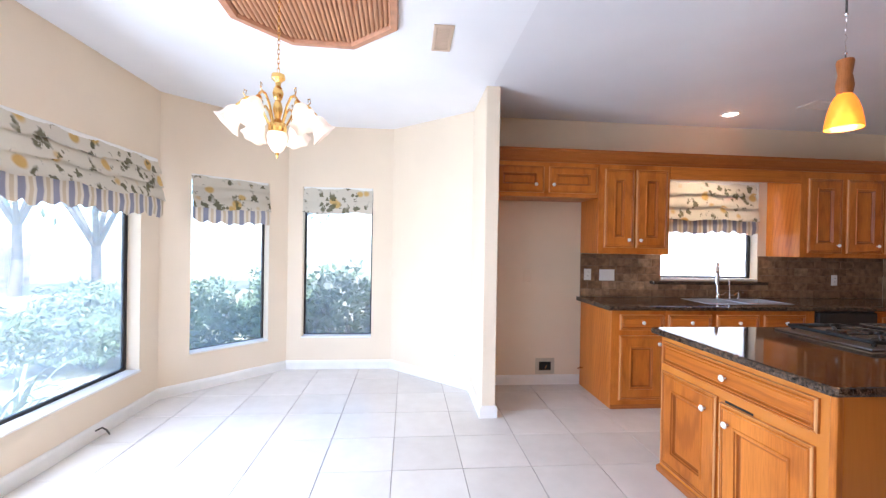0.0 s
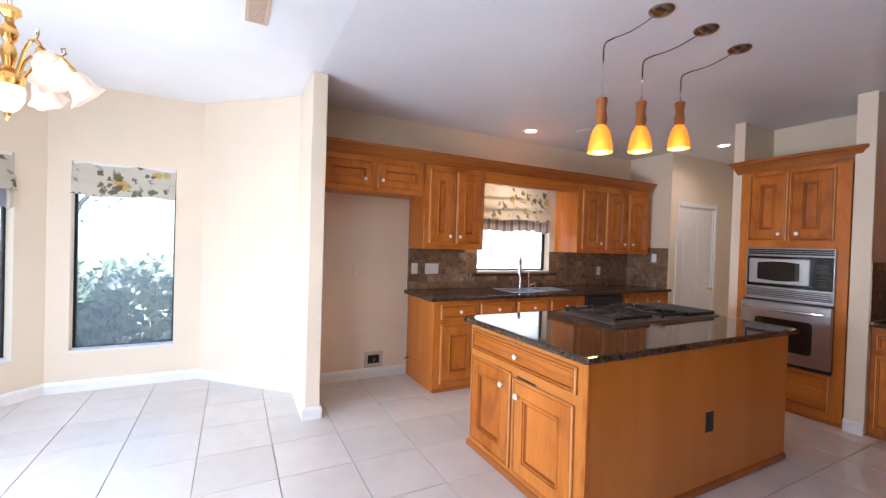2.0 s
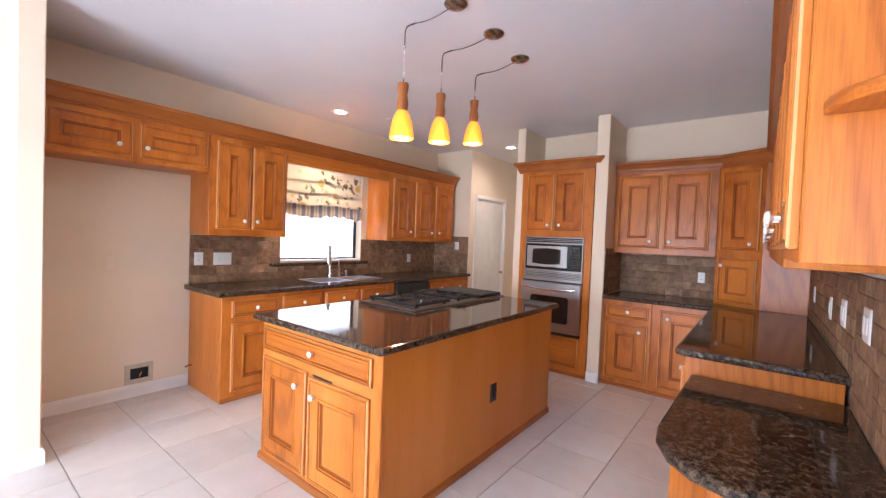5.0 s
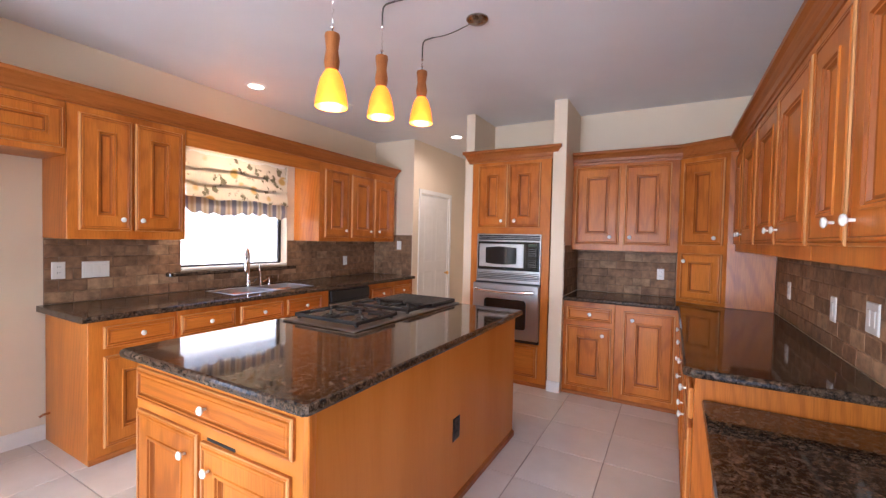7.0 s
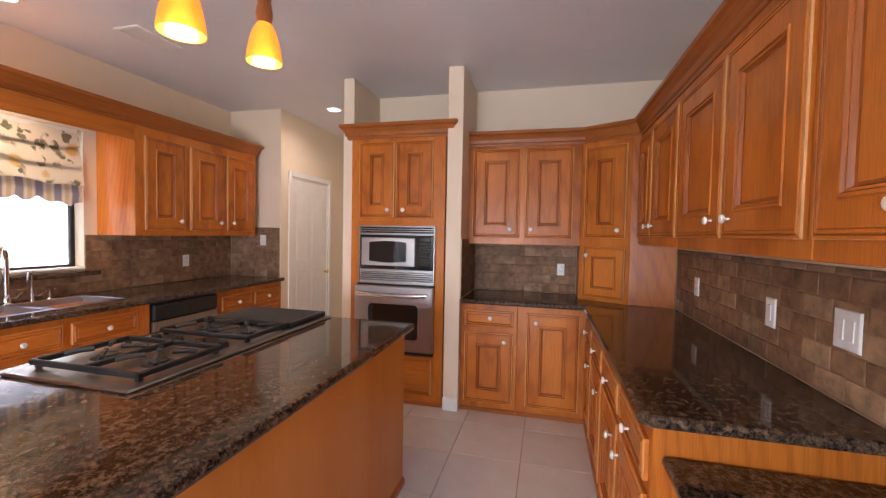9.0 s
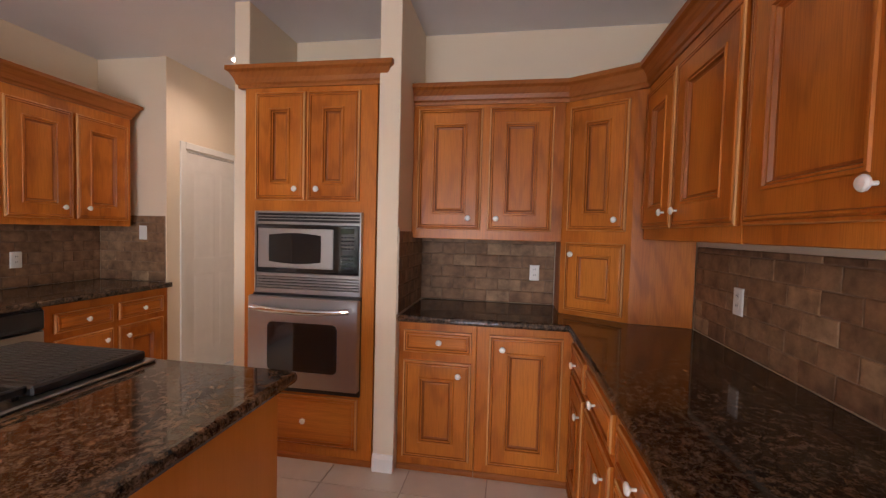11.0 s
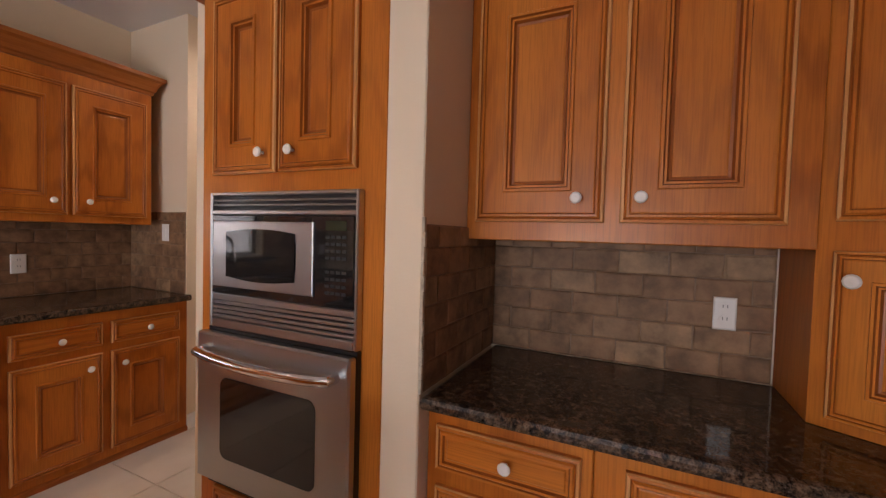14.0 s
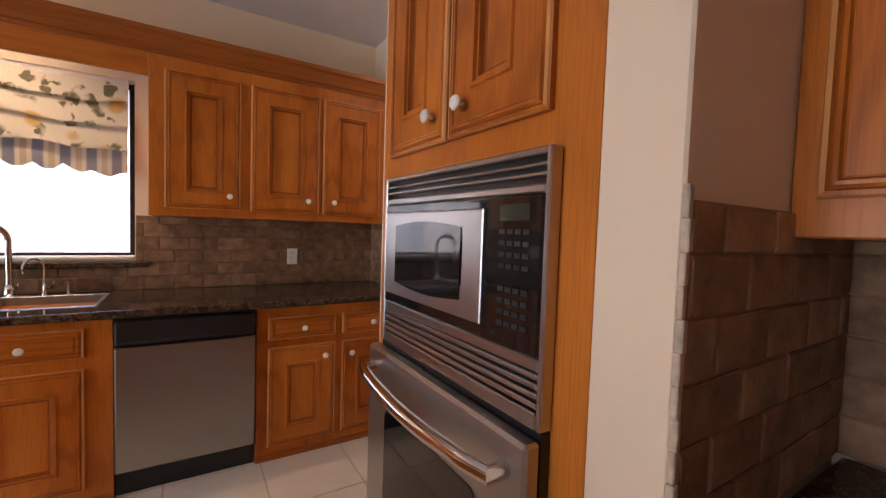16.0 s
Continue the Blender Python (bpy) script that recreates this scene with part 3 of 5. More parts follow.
def cabinet(name, label, group, x, y, rz, w, depth, z0, z1, fronts, mat=OAK, foot=False, extra=None):
    th = thing(name, label, "cabinet", pose(x, y, 0, 0, 0, rz), group)
    part("body", boxes((0, w, 0, depth, z0, z1), bevel=0.003), mat, th)
    for f in fronts:
        front(f[0], th, *f[1:5], f[5], *(f[6:]))
    if foot:
        bm = sweep(bmesh.new(), [(w, 0.0), (0.0, 0.0)], [(0, 0.001), (0.012, 0.001), (0.012, 0.022), (0.006, 0.032), (0, 0.034)])
        part("base_moulding", bm, OAK_DARK, th)
    return th


ISL, RUN, UPS = "kitchen base cabinets", "sink wall base cabinets", "wall cabinets"
# sink wall, base units; fronts at y = 4.42
YB = 4.42
D = N - YB - 0.02
cabinet("base_cabinet", "honey oak base cabinet with drawer and door at the alcove end", RUN, 2.665, YB, 0, 0.505, D, 0.0, 0.874,
        [("drawer", 0.075, 0.485, 0.70, 0.835, [(0.28, 0.768)]), ("door", 0.075, 0.485, 0.08, 0.65, [(0.43, 0.58)])], foot=True)
cabinet("sink_cabinet", "honey oak sink base cabinet with two false drawer fronts and doors", RUN, 3.172, YB, 0, 1.458, D, 0.0, 0.874,
        [("drawer", 0.02, 0.435, 0.70, 0.835, [(0.228, 0.768)]), ("drawer", 0.48, 0.895, 0.70, 0.835, [(0.688, 0.766)]), ("drawer", 0.94, 1.355, 0.70, 0.835, [(1.148, 0.764)]),
         ("door", 0.02, 0.435, 0.08, 0.65, [(0.38, 0.58)]), ("door", 0.48, 0.895, 0.08, 0.65, [(0.84, 0.58)]), ("door", 0.94, 1.355, 0.08, 0.65, [(0.99, 0.58)])], foot=True)
cabinet("base_cabinet", "honey oak base cabinet with two drawers over two doors", RUN, 5.247, YB, 0, 0.915, D, 0.0, 0.874,
        [("drawer", 0.058, 0.438, 0.69, 0.815, [(0.25, 0.75)]), ("drawer", 0.478, 0.86, 0.69, 0.815, [(0.67, 0.75)]),
         ("door", 0.058, 0.438, 0.08, 0.645, [(0.372, 0.575)]), ("door", 0.478, 0.86, 0.08, 0.645, [(0.535, 0.57)])], foot=True)

dw = thing("dishwasher", "stainless steel dishwasher with a black control strip", "dishwasher", pose(4.63, YB, 0))
part("body", boxes((0.0, 0.615, 0.0, D, 0.11, 0.87)), BLACK, dw)
part("door", boxes((0.006, 0.609, -0.028, -0.001, 0.125, 0.735), bevel=0.006), STEEL_DARK, dw, "flat brushed steel dishwasher door")
part("control_strip", boxes((0.006, 0.609, -0.036, -0.001, 0.742, 0.862), bevel=0.010), BLACK, dw, "glossy black control strip")
# Raised dark strip paints the shade of a handle recess.
part("handle_recess", boxes((0.04, 0.575, -0.041, -0.036, 0.748, 0.764), bevel=0.002), SHADED_DEPTH, dw)
part("toe_kick", boxes((0.006, 0.609, 0.02, 0.04, 0.0, 0.118)), BLACK, dw)

# sink wall, wall cabinets; face frames at y = 4.69
YU = 4.69
DU = N - YU - 0.002
ZT = 2.22
cabinet("wall_cabinet", "low honey oak cabinet over the empty fridge alcove", UPS, 1.607, YU, 0, 1.048, DU, 1.895, ZT,
        [("door", 0.05, 0.515, 1.932, 2.18, [(0.43, 2.005)]), ("door", 0.56, 1.03, 1.932, 2.18, [(0.598, 2.005)])])
cabinet("wall_cabinet", "tall honey oak wall cabinet with two raised-panel doors", UPS, 2.657, YU, 0, 0.713, DU, 1.37, ZT,
        [("door", 0.055, 0.348, 1.428, 2.175, [(0.288, 1.503)]), ("door", 0.368, 0.685, 1.428, 2.175, [(0.405, 1.503)])])
cabinet("wall_cabinet", "tall honey oak wall cabinet with three raised-panel doors", UPS, 4.745, YU, 0, 1.345, DU, 1.365, ZT,
        [("door", 0.07, 0.442, 1.41, 2.15, [(0.383, 1.488)]), ("door", 0.494, 0.894, 1.41, 2.15, [(0.823, 1.488)]), ("door", 0.918, 1.31, 1.41, 2.15, [(0.987, 1.49)])])
solid("window_cornice", boxes((3.372, 4.743, YU, YU + 0.02, 2.10, ZT)), OAK_X, "honey oak board bridging the cabinets over the sink window", "cornice")
CROWN = [(-0.02, 0), (0.006, 0), (0.008, 0.018), (0.018, 0.026), (0.024, 0.05), (0.042, 0.082), (0.060, 0.094), (0.060, 0.118), (-0.02, 0.118)]


def crown(line, z, label):
    bm = sweep(bmesh.new(), line, [(o, z + h) for o, h in CROWN])
    return solid("crown_moulding", bm, OAK_DARK, label, "crown moulding")


crown([(6.091, N - 0.003), (6.091, YU), (1.608, YU)][::1], ZT, "dark honey oak crown moulding along the sink wall cabinets")

# oven tower; front at x = 5.47
tower = cabinet("oven_tower", "tall honey oak oven cabinet built between two wall piers", "", 5.47, 3.232, -90, 0.824, 0.56, 0.0, 2.21,
                [("door", 0.075, 0.392, 1.55, 2.178, [(0.341, 1.615)]), ("door", 0.405, 0.725, 1.55, 2.178, [(0.476, 1.615)]), ("drawer", 0.09, 0.735, 0.09, 0.395, [(0.41, 0.25)])], foot=True)
crown([(5.50, 2.37), (5.47, 2.37), (5.47, 3.268), (5.50, 3.268)], 2.21, "dark honey oak crown moulding on the oven tower")


def microwave():
    th = thing("microwave", "built-in stainless steel microwave with louvred trim", "microwave", pose(5.47, 3.148, 0, 0, 0, -90))
    w, z0, z1 = 0.668, 1.0, 1.485
    part("trim_frame", boxes((0, 0.012, -0.03, -0.001, z0, z1), (w - 0.012, w, -0.03, -0.001, z0, z1), (0.0125, w - 0.0125, -0.03, -0.001, z1 - 0.012, z1), (0.0125, w - 0.0125, -0.03, -0.001, z0, z0 + 0.03),
                             (0.0125, w - 0.0125, -0.028, -0.001, z1 - 0.078, z1 - 0.062), (0.0125, w - 0.0125, -0.028, -0.001, z0 + 0.10, z0 + 0.122), bevel=0.003), STEEL, th)
    part("back_plate", boxes((0.0125, w - 0.0125, -0.010, -0.002, z0 + 0.031, z1 - 0.0125)), BLACK, th)
    for z in (z1 - 0.028, z1 - 0.045):
        part("louvre", boxes((0.013, w - 0.013, -0.026, -0.0105, z - 0.003, z + 0.003), bevel=0.002), STEEL, th)
    for k in range(4):
        part("louvre", boxes((0.013, w - 0.013, -0.027, -0.0105, z0 + 0.034 + 0.017 * k, z0 + 0.045 + 0.017 * k), bevel=0.003), STEEL, th)
    face = part("face", boxes((0.0135, w - 0.0135, -0.030, -0.0105, z0 + 0.1225, z1 - 0.079), bevel=0.004), DARK_GLASS, th, "glossy black control face")
    part("door_surround", nested(bmesh.new(), 0.47, 0.232, [(0, 0), (0, 0.006), (0.003, 0.008), (0.068, 0.008), (0.071, 0.004)], 0.03, z0 + 0.152), STEEL, th, at=Matrix.Translation((0, -0.0302, 0)))
    bm = bmesh.new()
    pts = []
    x0, x1, b0, b1 = 0.103, 0.427, z0 + 0.19, z0 + 0.346
    for k in range(9):
        u = k / 8
        pts.append((x0 + (x1 - x0) * u, b1 + 0.012 * math.sin(math.pi * u)))
    for k in range(9):
        u = 1 - k / 8
        pts.append((x0 + (x1 - x0) * u, b0 - 0.012 * math.sin(math.pi * u)))
    fr = [bm.verts.new((x, -0.041, z)) for x, z in pts]
    bk = [bm.verts.new((x, -0.036, z)) for x, z in pts]
    bm.faces.new(fr)
    for k in range(len(pts)):
        bm.faces.new((fr[k], bk[k], bk[(k + 1) % len(pts)], fr[(k + 1) % len(pts)]))
    part("door_glass", bm, DARK_GLASS, th, "dark reflective door glass")
    part("display", boxes((0.545, 0.625, -0.032, -0.0301, z1 - 0.125, z1 - 0.095)), plain("display", (0.02, 0.03, 0.016), 0.2), th)
    key = mesh_of(boxes((0, 0.016, -0.0016, 0, 0, 0.009)), "key", plain("key_mark", (0.02, 0.02, 0.019), 0.5))
    for r in range(9):
        for c in range(4):
            if r != 4:
                part("key", key, None, face, at=Matrix.Translation((0.545 + 0.0215 * c, -0.0305, z1 - 0.15 - 0.0215 * r)))
    return th


def wall_oven():
    th = thing("wall_oven", "built-in stainless steel wall oven with bowed handle", "oven", pose(5.47, 3.17, 0, 0, 0, -90))
    w, z0, z1 = 0.69, 0.45, 0.985
    part("body", boxes((0.012, w - 0.002, -0.022, -0.001, z0 - 0.035, z1 + 0.012)), BLACK, th)
    part("door", boxes((0, w, -0.060, -0.0225, z0, z1), bevel=0.007), STEEL, th, "brushed steel oven door")
    bm = bmesh.new()
    x0, x1, b0, b1 = 0.13, 0.565, z0 + 0.10, z0 + 0.385
    pts = []
    r = 0.03
    for cx, cz, a0 in ((x1 - r, b1 - r, 0), (x0 + r, b1 - r, 90), (x0 + r, b0 + r, 180), (x1 - r, b0 + r, 270)):
        pts += [(cx + r * math.cos(radians(a0 + 22.5 * k)), cz + r * math.sin(radians(a0 + 22.5 * k))) for k in range(5)]
    fr = [bm.verts.new((x, -0.0625, z + (0.012 * math.sin(math.pi * (x - x0) / (x1 - x0)) if z > z0 + 0.2 else 0))) for x, z in pts]
    bk = [bm.verts.new((v.co.x, -0.055, v.co.z)) for v in fr]
    bm.faces.new(fr)
    for k in range(len(pts)):
        bm.faces.new((fr[k], bk[k], bk[(k + 1) % len(pts)], fr[(k + 1) % len(pts)]))
    part("door_glass", bm, DARK_GLASS, th, "dark oven door glass")
    bm = tube(bmesh.new(), [(0.05, -0.056, z1 - 0.06), (0.05, -0.095, z1 - 0.062)] + [(0.05 + 0.59 * k / 10, -0.100 - 0.014 * math.sin(math.pi * k / 10), z1 - 0.062 - 0.010 * math.sin(math.pi * k / 10)) for k in range(1, 10)] + [(0.64, -0.095, z1 - 0.062), (0.64, -0.056, z1 - 0.06)], 0.018, 10)
    part("handle", bm, CHROME, th, "bowed bright steel handle", True)
    return th


microwave()
wall_oven()

# east run
XB = 5.50
cabinet("base_cabinet", "honey oak base cabinet with one drawer over a door", ISL, XB, 2.264, -90, 0.45, 0.54, 0.0, 0.874,
        [("drawer", 0.033, 0.424, 0.696, 0.823, [(0.241, 0.765)]), ("door", 0.033, 0.424, 0.08, 0.648, [(0.354, 0.582)])], foot=True)
cabinet("base_cabinet", "honey oak base cabinet with one full-height door", ISL, XB, 1.812, -90, 0.519, 0.54, 0.0, 0.874,
        [("door", 0.07, 0.468, 0.08, 0.822, [(0.143, 0.751)])], foot=True)
cabinet("wall_cabinet", "honey oak wall cabinet with two raised-panel doors above stone backsplash", UPS, 5.75, 2.266, -90, 0.92, 0.305, 1.345, 2.17,
        [("door", 0.035, 0.434, 1.404, 2.146, [(0.358, 1.475)]), ("door", 0.476, 0.857, 1.404, 2.146, [(0.529, 1.475)])])
# corner cabinet, set across the corner
corner = thing("corner_cabinet", "honey oak corner cabinet standing on the granite counter", "cabinet", pose(5.765, 1.345, 0, 0, 0, -120))
CW = 0.396
bm = bmesh.new()
loc = pose(5.765, 1.345, 0, 0, 0, -120).inverted()
plan = [(5.765, 1.345), (5.567, 1.002), (5.525, S + 0.015), (6.045, S + 0.015), (6.045, 1.345)]
pts = [loc @ Vector((x, y, 0)) for x, y in plan]
lo, hi = [bm.verts.new((p.x, p.y, 0.9165)) for p in pts], [bm.verts.new((p.x, p.y, 2.17)) for p in pts]
bm.faces.new(lo)
bm.faces.new(hi)
for k in range(5):
    bm.faces.new((lo[k], lo[(k + 1) % 5], hi[(k + 1) % 5], hi[k]))
part("body", bm, OAK, corner)
front("door", corner, 0.035, CW - 0.03, 1.415, 2.13, [(CW - 0.085, 1.478)])
front("door", corner, 0.035, CW - 0.03, 0.945, 1.345, [(0.075, 1.277)])

# south run: three wall cabinets, three base units
SOUTH = ((5.525, 0.93, 0.02, 0.395, 0.338, 0.41, 0.915, 0.478, "honey oak wall cabinet beside the corner cabinet"),
         (4.593, 1.09, 0.02, 0.553, 0.48, 0.568, 1.07, 0.645, "honey oak wall cabinet with two tall raised-panel doors"),
         (3.501, 0.76, 0.02, 0.375, 0.30, 0.39, 0.74, 0.46, "honey oak wall cabinet above the end of the long counter"),
         (2.739, 0.636, 0.03, 0.31, 0.265, 0.325, 0.605, 0.37, "honey oak end wall cabinet with a quarter-round side shelf"))
for i, (x, w, a0, a1, ka, b0, b1, kb, lab) in enumerate(SOUTH):
    c = cabinet("wall_cabinet", lab, UPS, x, 0.955, 180, w, 0.26, 1.405 if i == 3 else 1.375, 2.17,
                [("door", a0, a1, 1.43, 2.12, [(ka, 1.50)]), ("door", b0, b1, 1.43, 2.12, [(kb, 1.50)])])
    if i == 3:
        bm = bmesh.new()
        arc = [(w + 0.001, 0.26)] + [(w + 0.001 + 0.17 * math.sin(a), 0.26 - 0.24 * math.cos(a)) for a in (radians(9 * k) for k in range(11))]
        slab(bm, arc if sum(arc[k - 1][0] * arc[k][1] - arc[k][0] * arc[k - 1][1] for k in range(len(arc))) > 0 else arc[::-1], 1.655, 1.680, 0.004)
        part("side_shelf", bm, OAK_X, c, "rounded oak end shelf")
crown([(2.103, S + 0.003), (2.103, 0.955), (5.53, 0.955), (5.567, 1.002), (5.75, 1.328), (5.75, 2.266)], 2.17, "dark honey oak crown moulding along the corner cabinets")
for x, w, kx in ((5.49, 0.42, 0.36), (5.068, 0.51, 0.41), (4.556, 0.51, 0.40), (4.044, 0.47, 0.06)):
    cabinet("base_cabinet", "honey oak base cabinet with drawer over door", ISL, x, 1.29, 180, w, 1.29 - S - 0.02, 0.0, 0.874,
            [("drawer", 0.03, w - 0.03, 0.685, 0.815, [(w / 2, 0.75)]), ("door", 0.03, w - 0.03, 0.08, 0.645, [(kx, 0.56)])], foot=True)
desk = thing("desk_cabinet", "honey oak base under the low desk counter", "cabinet", pose(0, 0, 0))
bm = bmesh.new()
slab(bm, [(3.57, S + 0.02), (3.57, 1.215), (2.80, 1.225), (2.60, 1.10), (2.60, 0.96), (2.68, S + 0.02)], 0.0, 0.749, 0.003)
part("body", bm, OAK, desk)

# island
isl = thing("kitchen_island", "golden oak kitchen island with granite top", "kitchen island", pose(2.49, 3.435, 0, 0, 0, -90))
part("body", boxes((0, 1.07, 0, 1.93, 0.0, 0.874), bevel=0.004), OAK_PANEL, isl)
front("drawer", isl, 0.03, 1.01, 0.70, 0.84, [(0.55, 0.772)])
front("door", isl, 0.03, 0.485, 0.07, 0.655, [(0.415, 0.567)])
sag = front("door", isl, 0.515, 1.005, 0.07, 0.645, [(0.58, 0.553)])
sag.matrix_basis = pose(0.515, -0.0005, 0.060, 0, -0.9, 0)
# Dark strip on the body paints the shade above the sagging door.
part("gap", boxes((0.53, 0.70, -0.002, 0.0, 0.640, 0.651)), SHADED_DEPTH, isl)
part("corner_post", boxes((1.045, 1.073, -0.004, 0.03, 0.0, 0.873), bevel=0.004), OAK, isl)
bm = sweep(bmesh.new(), [(1.07, 1.93), (1.07, 0), (0, 0), (0, 1.93)], [(0, 0.001), (0.013, 0.001), (0.013, 0.03), (0.005, 0.042), (0, 0.044)])
part("base_moulding", bm, OAK_DARK, isl)

# counters
slab_bm = bmesh.new()
slab(slab_bm, [(2.45, 2.325), (4.465, 2.325), (4.48, 2.34), (4.48, 3.465), (4.465, 3.48), (2.45, 3.48), (2.435, 3.465), (2.435, 2.34)], 0.876, 0.915, 0.014)
solid("island_countertop", slab_bm, GRANITE, "polished brown-black granite island top with rounded edge", "countertop")
bm = bmesh.new()
xs, ys = (2.625, 3.675, 4.555, 6.163), (4.375, 4.53, 4.95, N - 0.002)
for i in range(3):
    for k in range(3):
        if (i, k) != (1, 1):
            box(bm, xs[i], xs[i + 1], ys[k], ys[k + 1], 0.876, 0.915)
bmesh.ops.remove_doubles(bm, verts=bm.verts, dist=1e-4)
seen = {}
for f in bm.faces:
    seen.setdefault(tuple(round(c, 3) for c in f.calc_center_median()), []).append(f)
bmesh.ops.delete(bm, geom=[f for fs in seen.values() if len(fs) > 1 for f in fs], context="FACES")
rim = [e for e in bm.edges if all(abs(v.co.y - 4.375) < 1e-3 for v in e.verts) and abs(e.verts[0].co.z - e.verts[1].co.z) < 1e-3]
bmesh.ops.bevel(bm, geom=rim, offset=0.012, segments=3, affect="EDGES", profile=0.5)
solid("sink_countertop", bm, GRANITE, "polished dark granite counter along the sink wall", "countertop")
bm = bmesh.new()
slab(bm, [(6.058, S + 0.002), (6.058, 2.256), (5.43, 2.256), (5.43, 1.335), (3.565, 1.335), (3.535, 1.305), (3.535, S + 0.002)], 0.876, 0.915, 0.014)
solid("corner_countertop", bm, GRANITE, "polished dark granite L-shaped counter", "countertop")
bm = bmesh.new()
slab(bm, [(3.572, S + 0.002), (3.572, 1.262), (2.80, 1.272), (2.70, 1.258), (2.60, 1.212), (2.53, 1.14), (2.497, 1.05), (2.525, 0.95), (2.62, S + 0.002)], 0.751, 0.79, 0.014)
solid("desk_countertop", bm, GRANITE, "low granite desk top with an angled end", "countertop")

# ---------------- sink, faucet, cooktop ----------------
sink = thing("sink", "stainless steel double-bowl sink set into the counter", "sink", pose(0, 0, 0))
for x0, x1 in ((3.69, 4.09), (4.115, 4.54)):
    bm = bmesh.new()
    rings = []
    for d, z in ((-0.012, 0.9165), (0.0, 0.9195), (0.006, 0.915), (0.012, 0.80), (0.035, 0.745), (0.10, 0.738)):
        rings.append([bm.verts.new(c) for c in ((x0 + d, 4.545 + d, z), (x1 - d, 4.545 + d, z), (x1 - d, 4.935 - d, z), (x0 + d, 4.935 - d, z))])
    for a, b in zip(rings, rings[1:]):
        for k in range(4):
            bm.faces.new((a[k], a[(k + 1) % 4], b[(k + 1) % 4], b[k]))
    bm.faces.new(rings[-1])
    part("bowl", bm, STEEL, sink)
    part("drain", lathe(bmesh.new(), [(0.0, 0.742), (0.03, 0.742), (0.042, 0.7395)], 16, ((x0 + x1) / 2, 4.735)), CHROME, sink)


def faucet(x, y, h, reach, r, label, lever=True):
    th = thing("faucet", label, "faucet", pose(x, y, 0.915, 0, 0, -42))
    part("base", lathe(bmesh.new(), [(0.0, 0.0), (r * 2.0, 0.0), (r * 2.0, 0.006), (r * 1.5, 0.014), (r * 1.4, 0.05), (r, 0.06)], 16), CHROME, th, smooth=True)
    pts = [(0, 0, 0.05), (0, 0, h - reach * 0.5)] + [(0, -reach * 0.5 + reach * 0.5 * math.cos(a), h - reach * 0.5 + reach * 0.5 * math.sin(a)) for a in (radians(15 * k) for k in range(1, 13))]
    pts.append((0, -reach, h - reach * 0.75))
    part("spout", tube(bmesh.new(), pts, r, 12), CHROME, th, smooth=True)
    if lever:
        part("spray_head", lathe(bmesh.new(), [(0.0, h - reach * 0.75 - 0.10), (r * 1.3, h - reach * 0.75 - 0.10), (r * 1.5, h - reach * 0.75 - 0.06), (r * 1.1, h - reach * 0.75)], 12, (0, -reach)), CHROME, th, smooth=True)
    part("lever", tube(bmesh.new(), [(r, 0, 0.035), (0.045, 0, 0.04), (0.075, -0.01, 0.075)], 0.006, 8), CHROME, th, smooth=True)
    return th


faucet(4.13, 4.995, 0.37, 0.16, 0.016, "tall chrome gooseneck pull-down faucet behind the sink")
faucet(4.265, 4.995, 0.20, 0.10, 0.006, "small chrome filtered-water tap behind the sink", False)
disp = thing("soap_dispenser", "short chrome soap dispenser on the sink counter", "soap dispenser", pose(4.364, 4.99, 0.915))
part("pump", lathe(bmesh.new(), [(0, 0), (0.02, 0), (0.02, 0.006), (0.011, 0.012), (0.011, 0.05), (0.006, 0.055), (0.006, 0.075), (0.012, 0.078), (0, 0.084)], 14), CHROME, disp, smooth=True)
part("nozzle", tube(bmesh.new(), [(0, 0, 0.078), (0, -0.05, 0.076), (0, -0.058, 0.066)], 0.005, 8), CHROME, disp, smooth=True)
solid("window_ledge", boxes((3.42, 4.725, N - 0.075, N - 0.004, 1.055, 1.088), bevel=0.006), GRANITE, "dark granite ledge under the sink window", "ledge")

cook = thing("cooktop", "gas cooktop with black iron grates and griddle cover in the island", "cooktop", pose(3.225, 2.835, 0.915))
part("tray", boxes((0, 1.22, 0, 0.56, 0.0005, 0.012), bevel=0.005), STEEL_DARK, cook, "brushed steel cooktop tray")


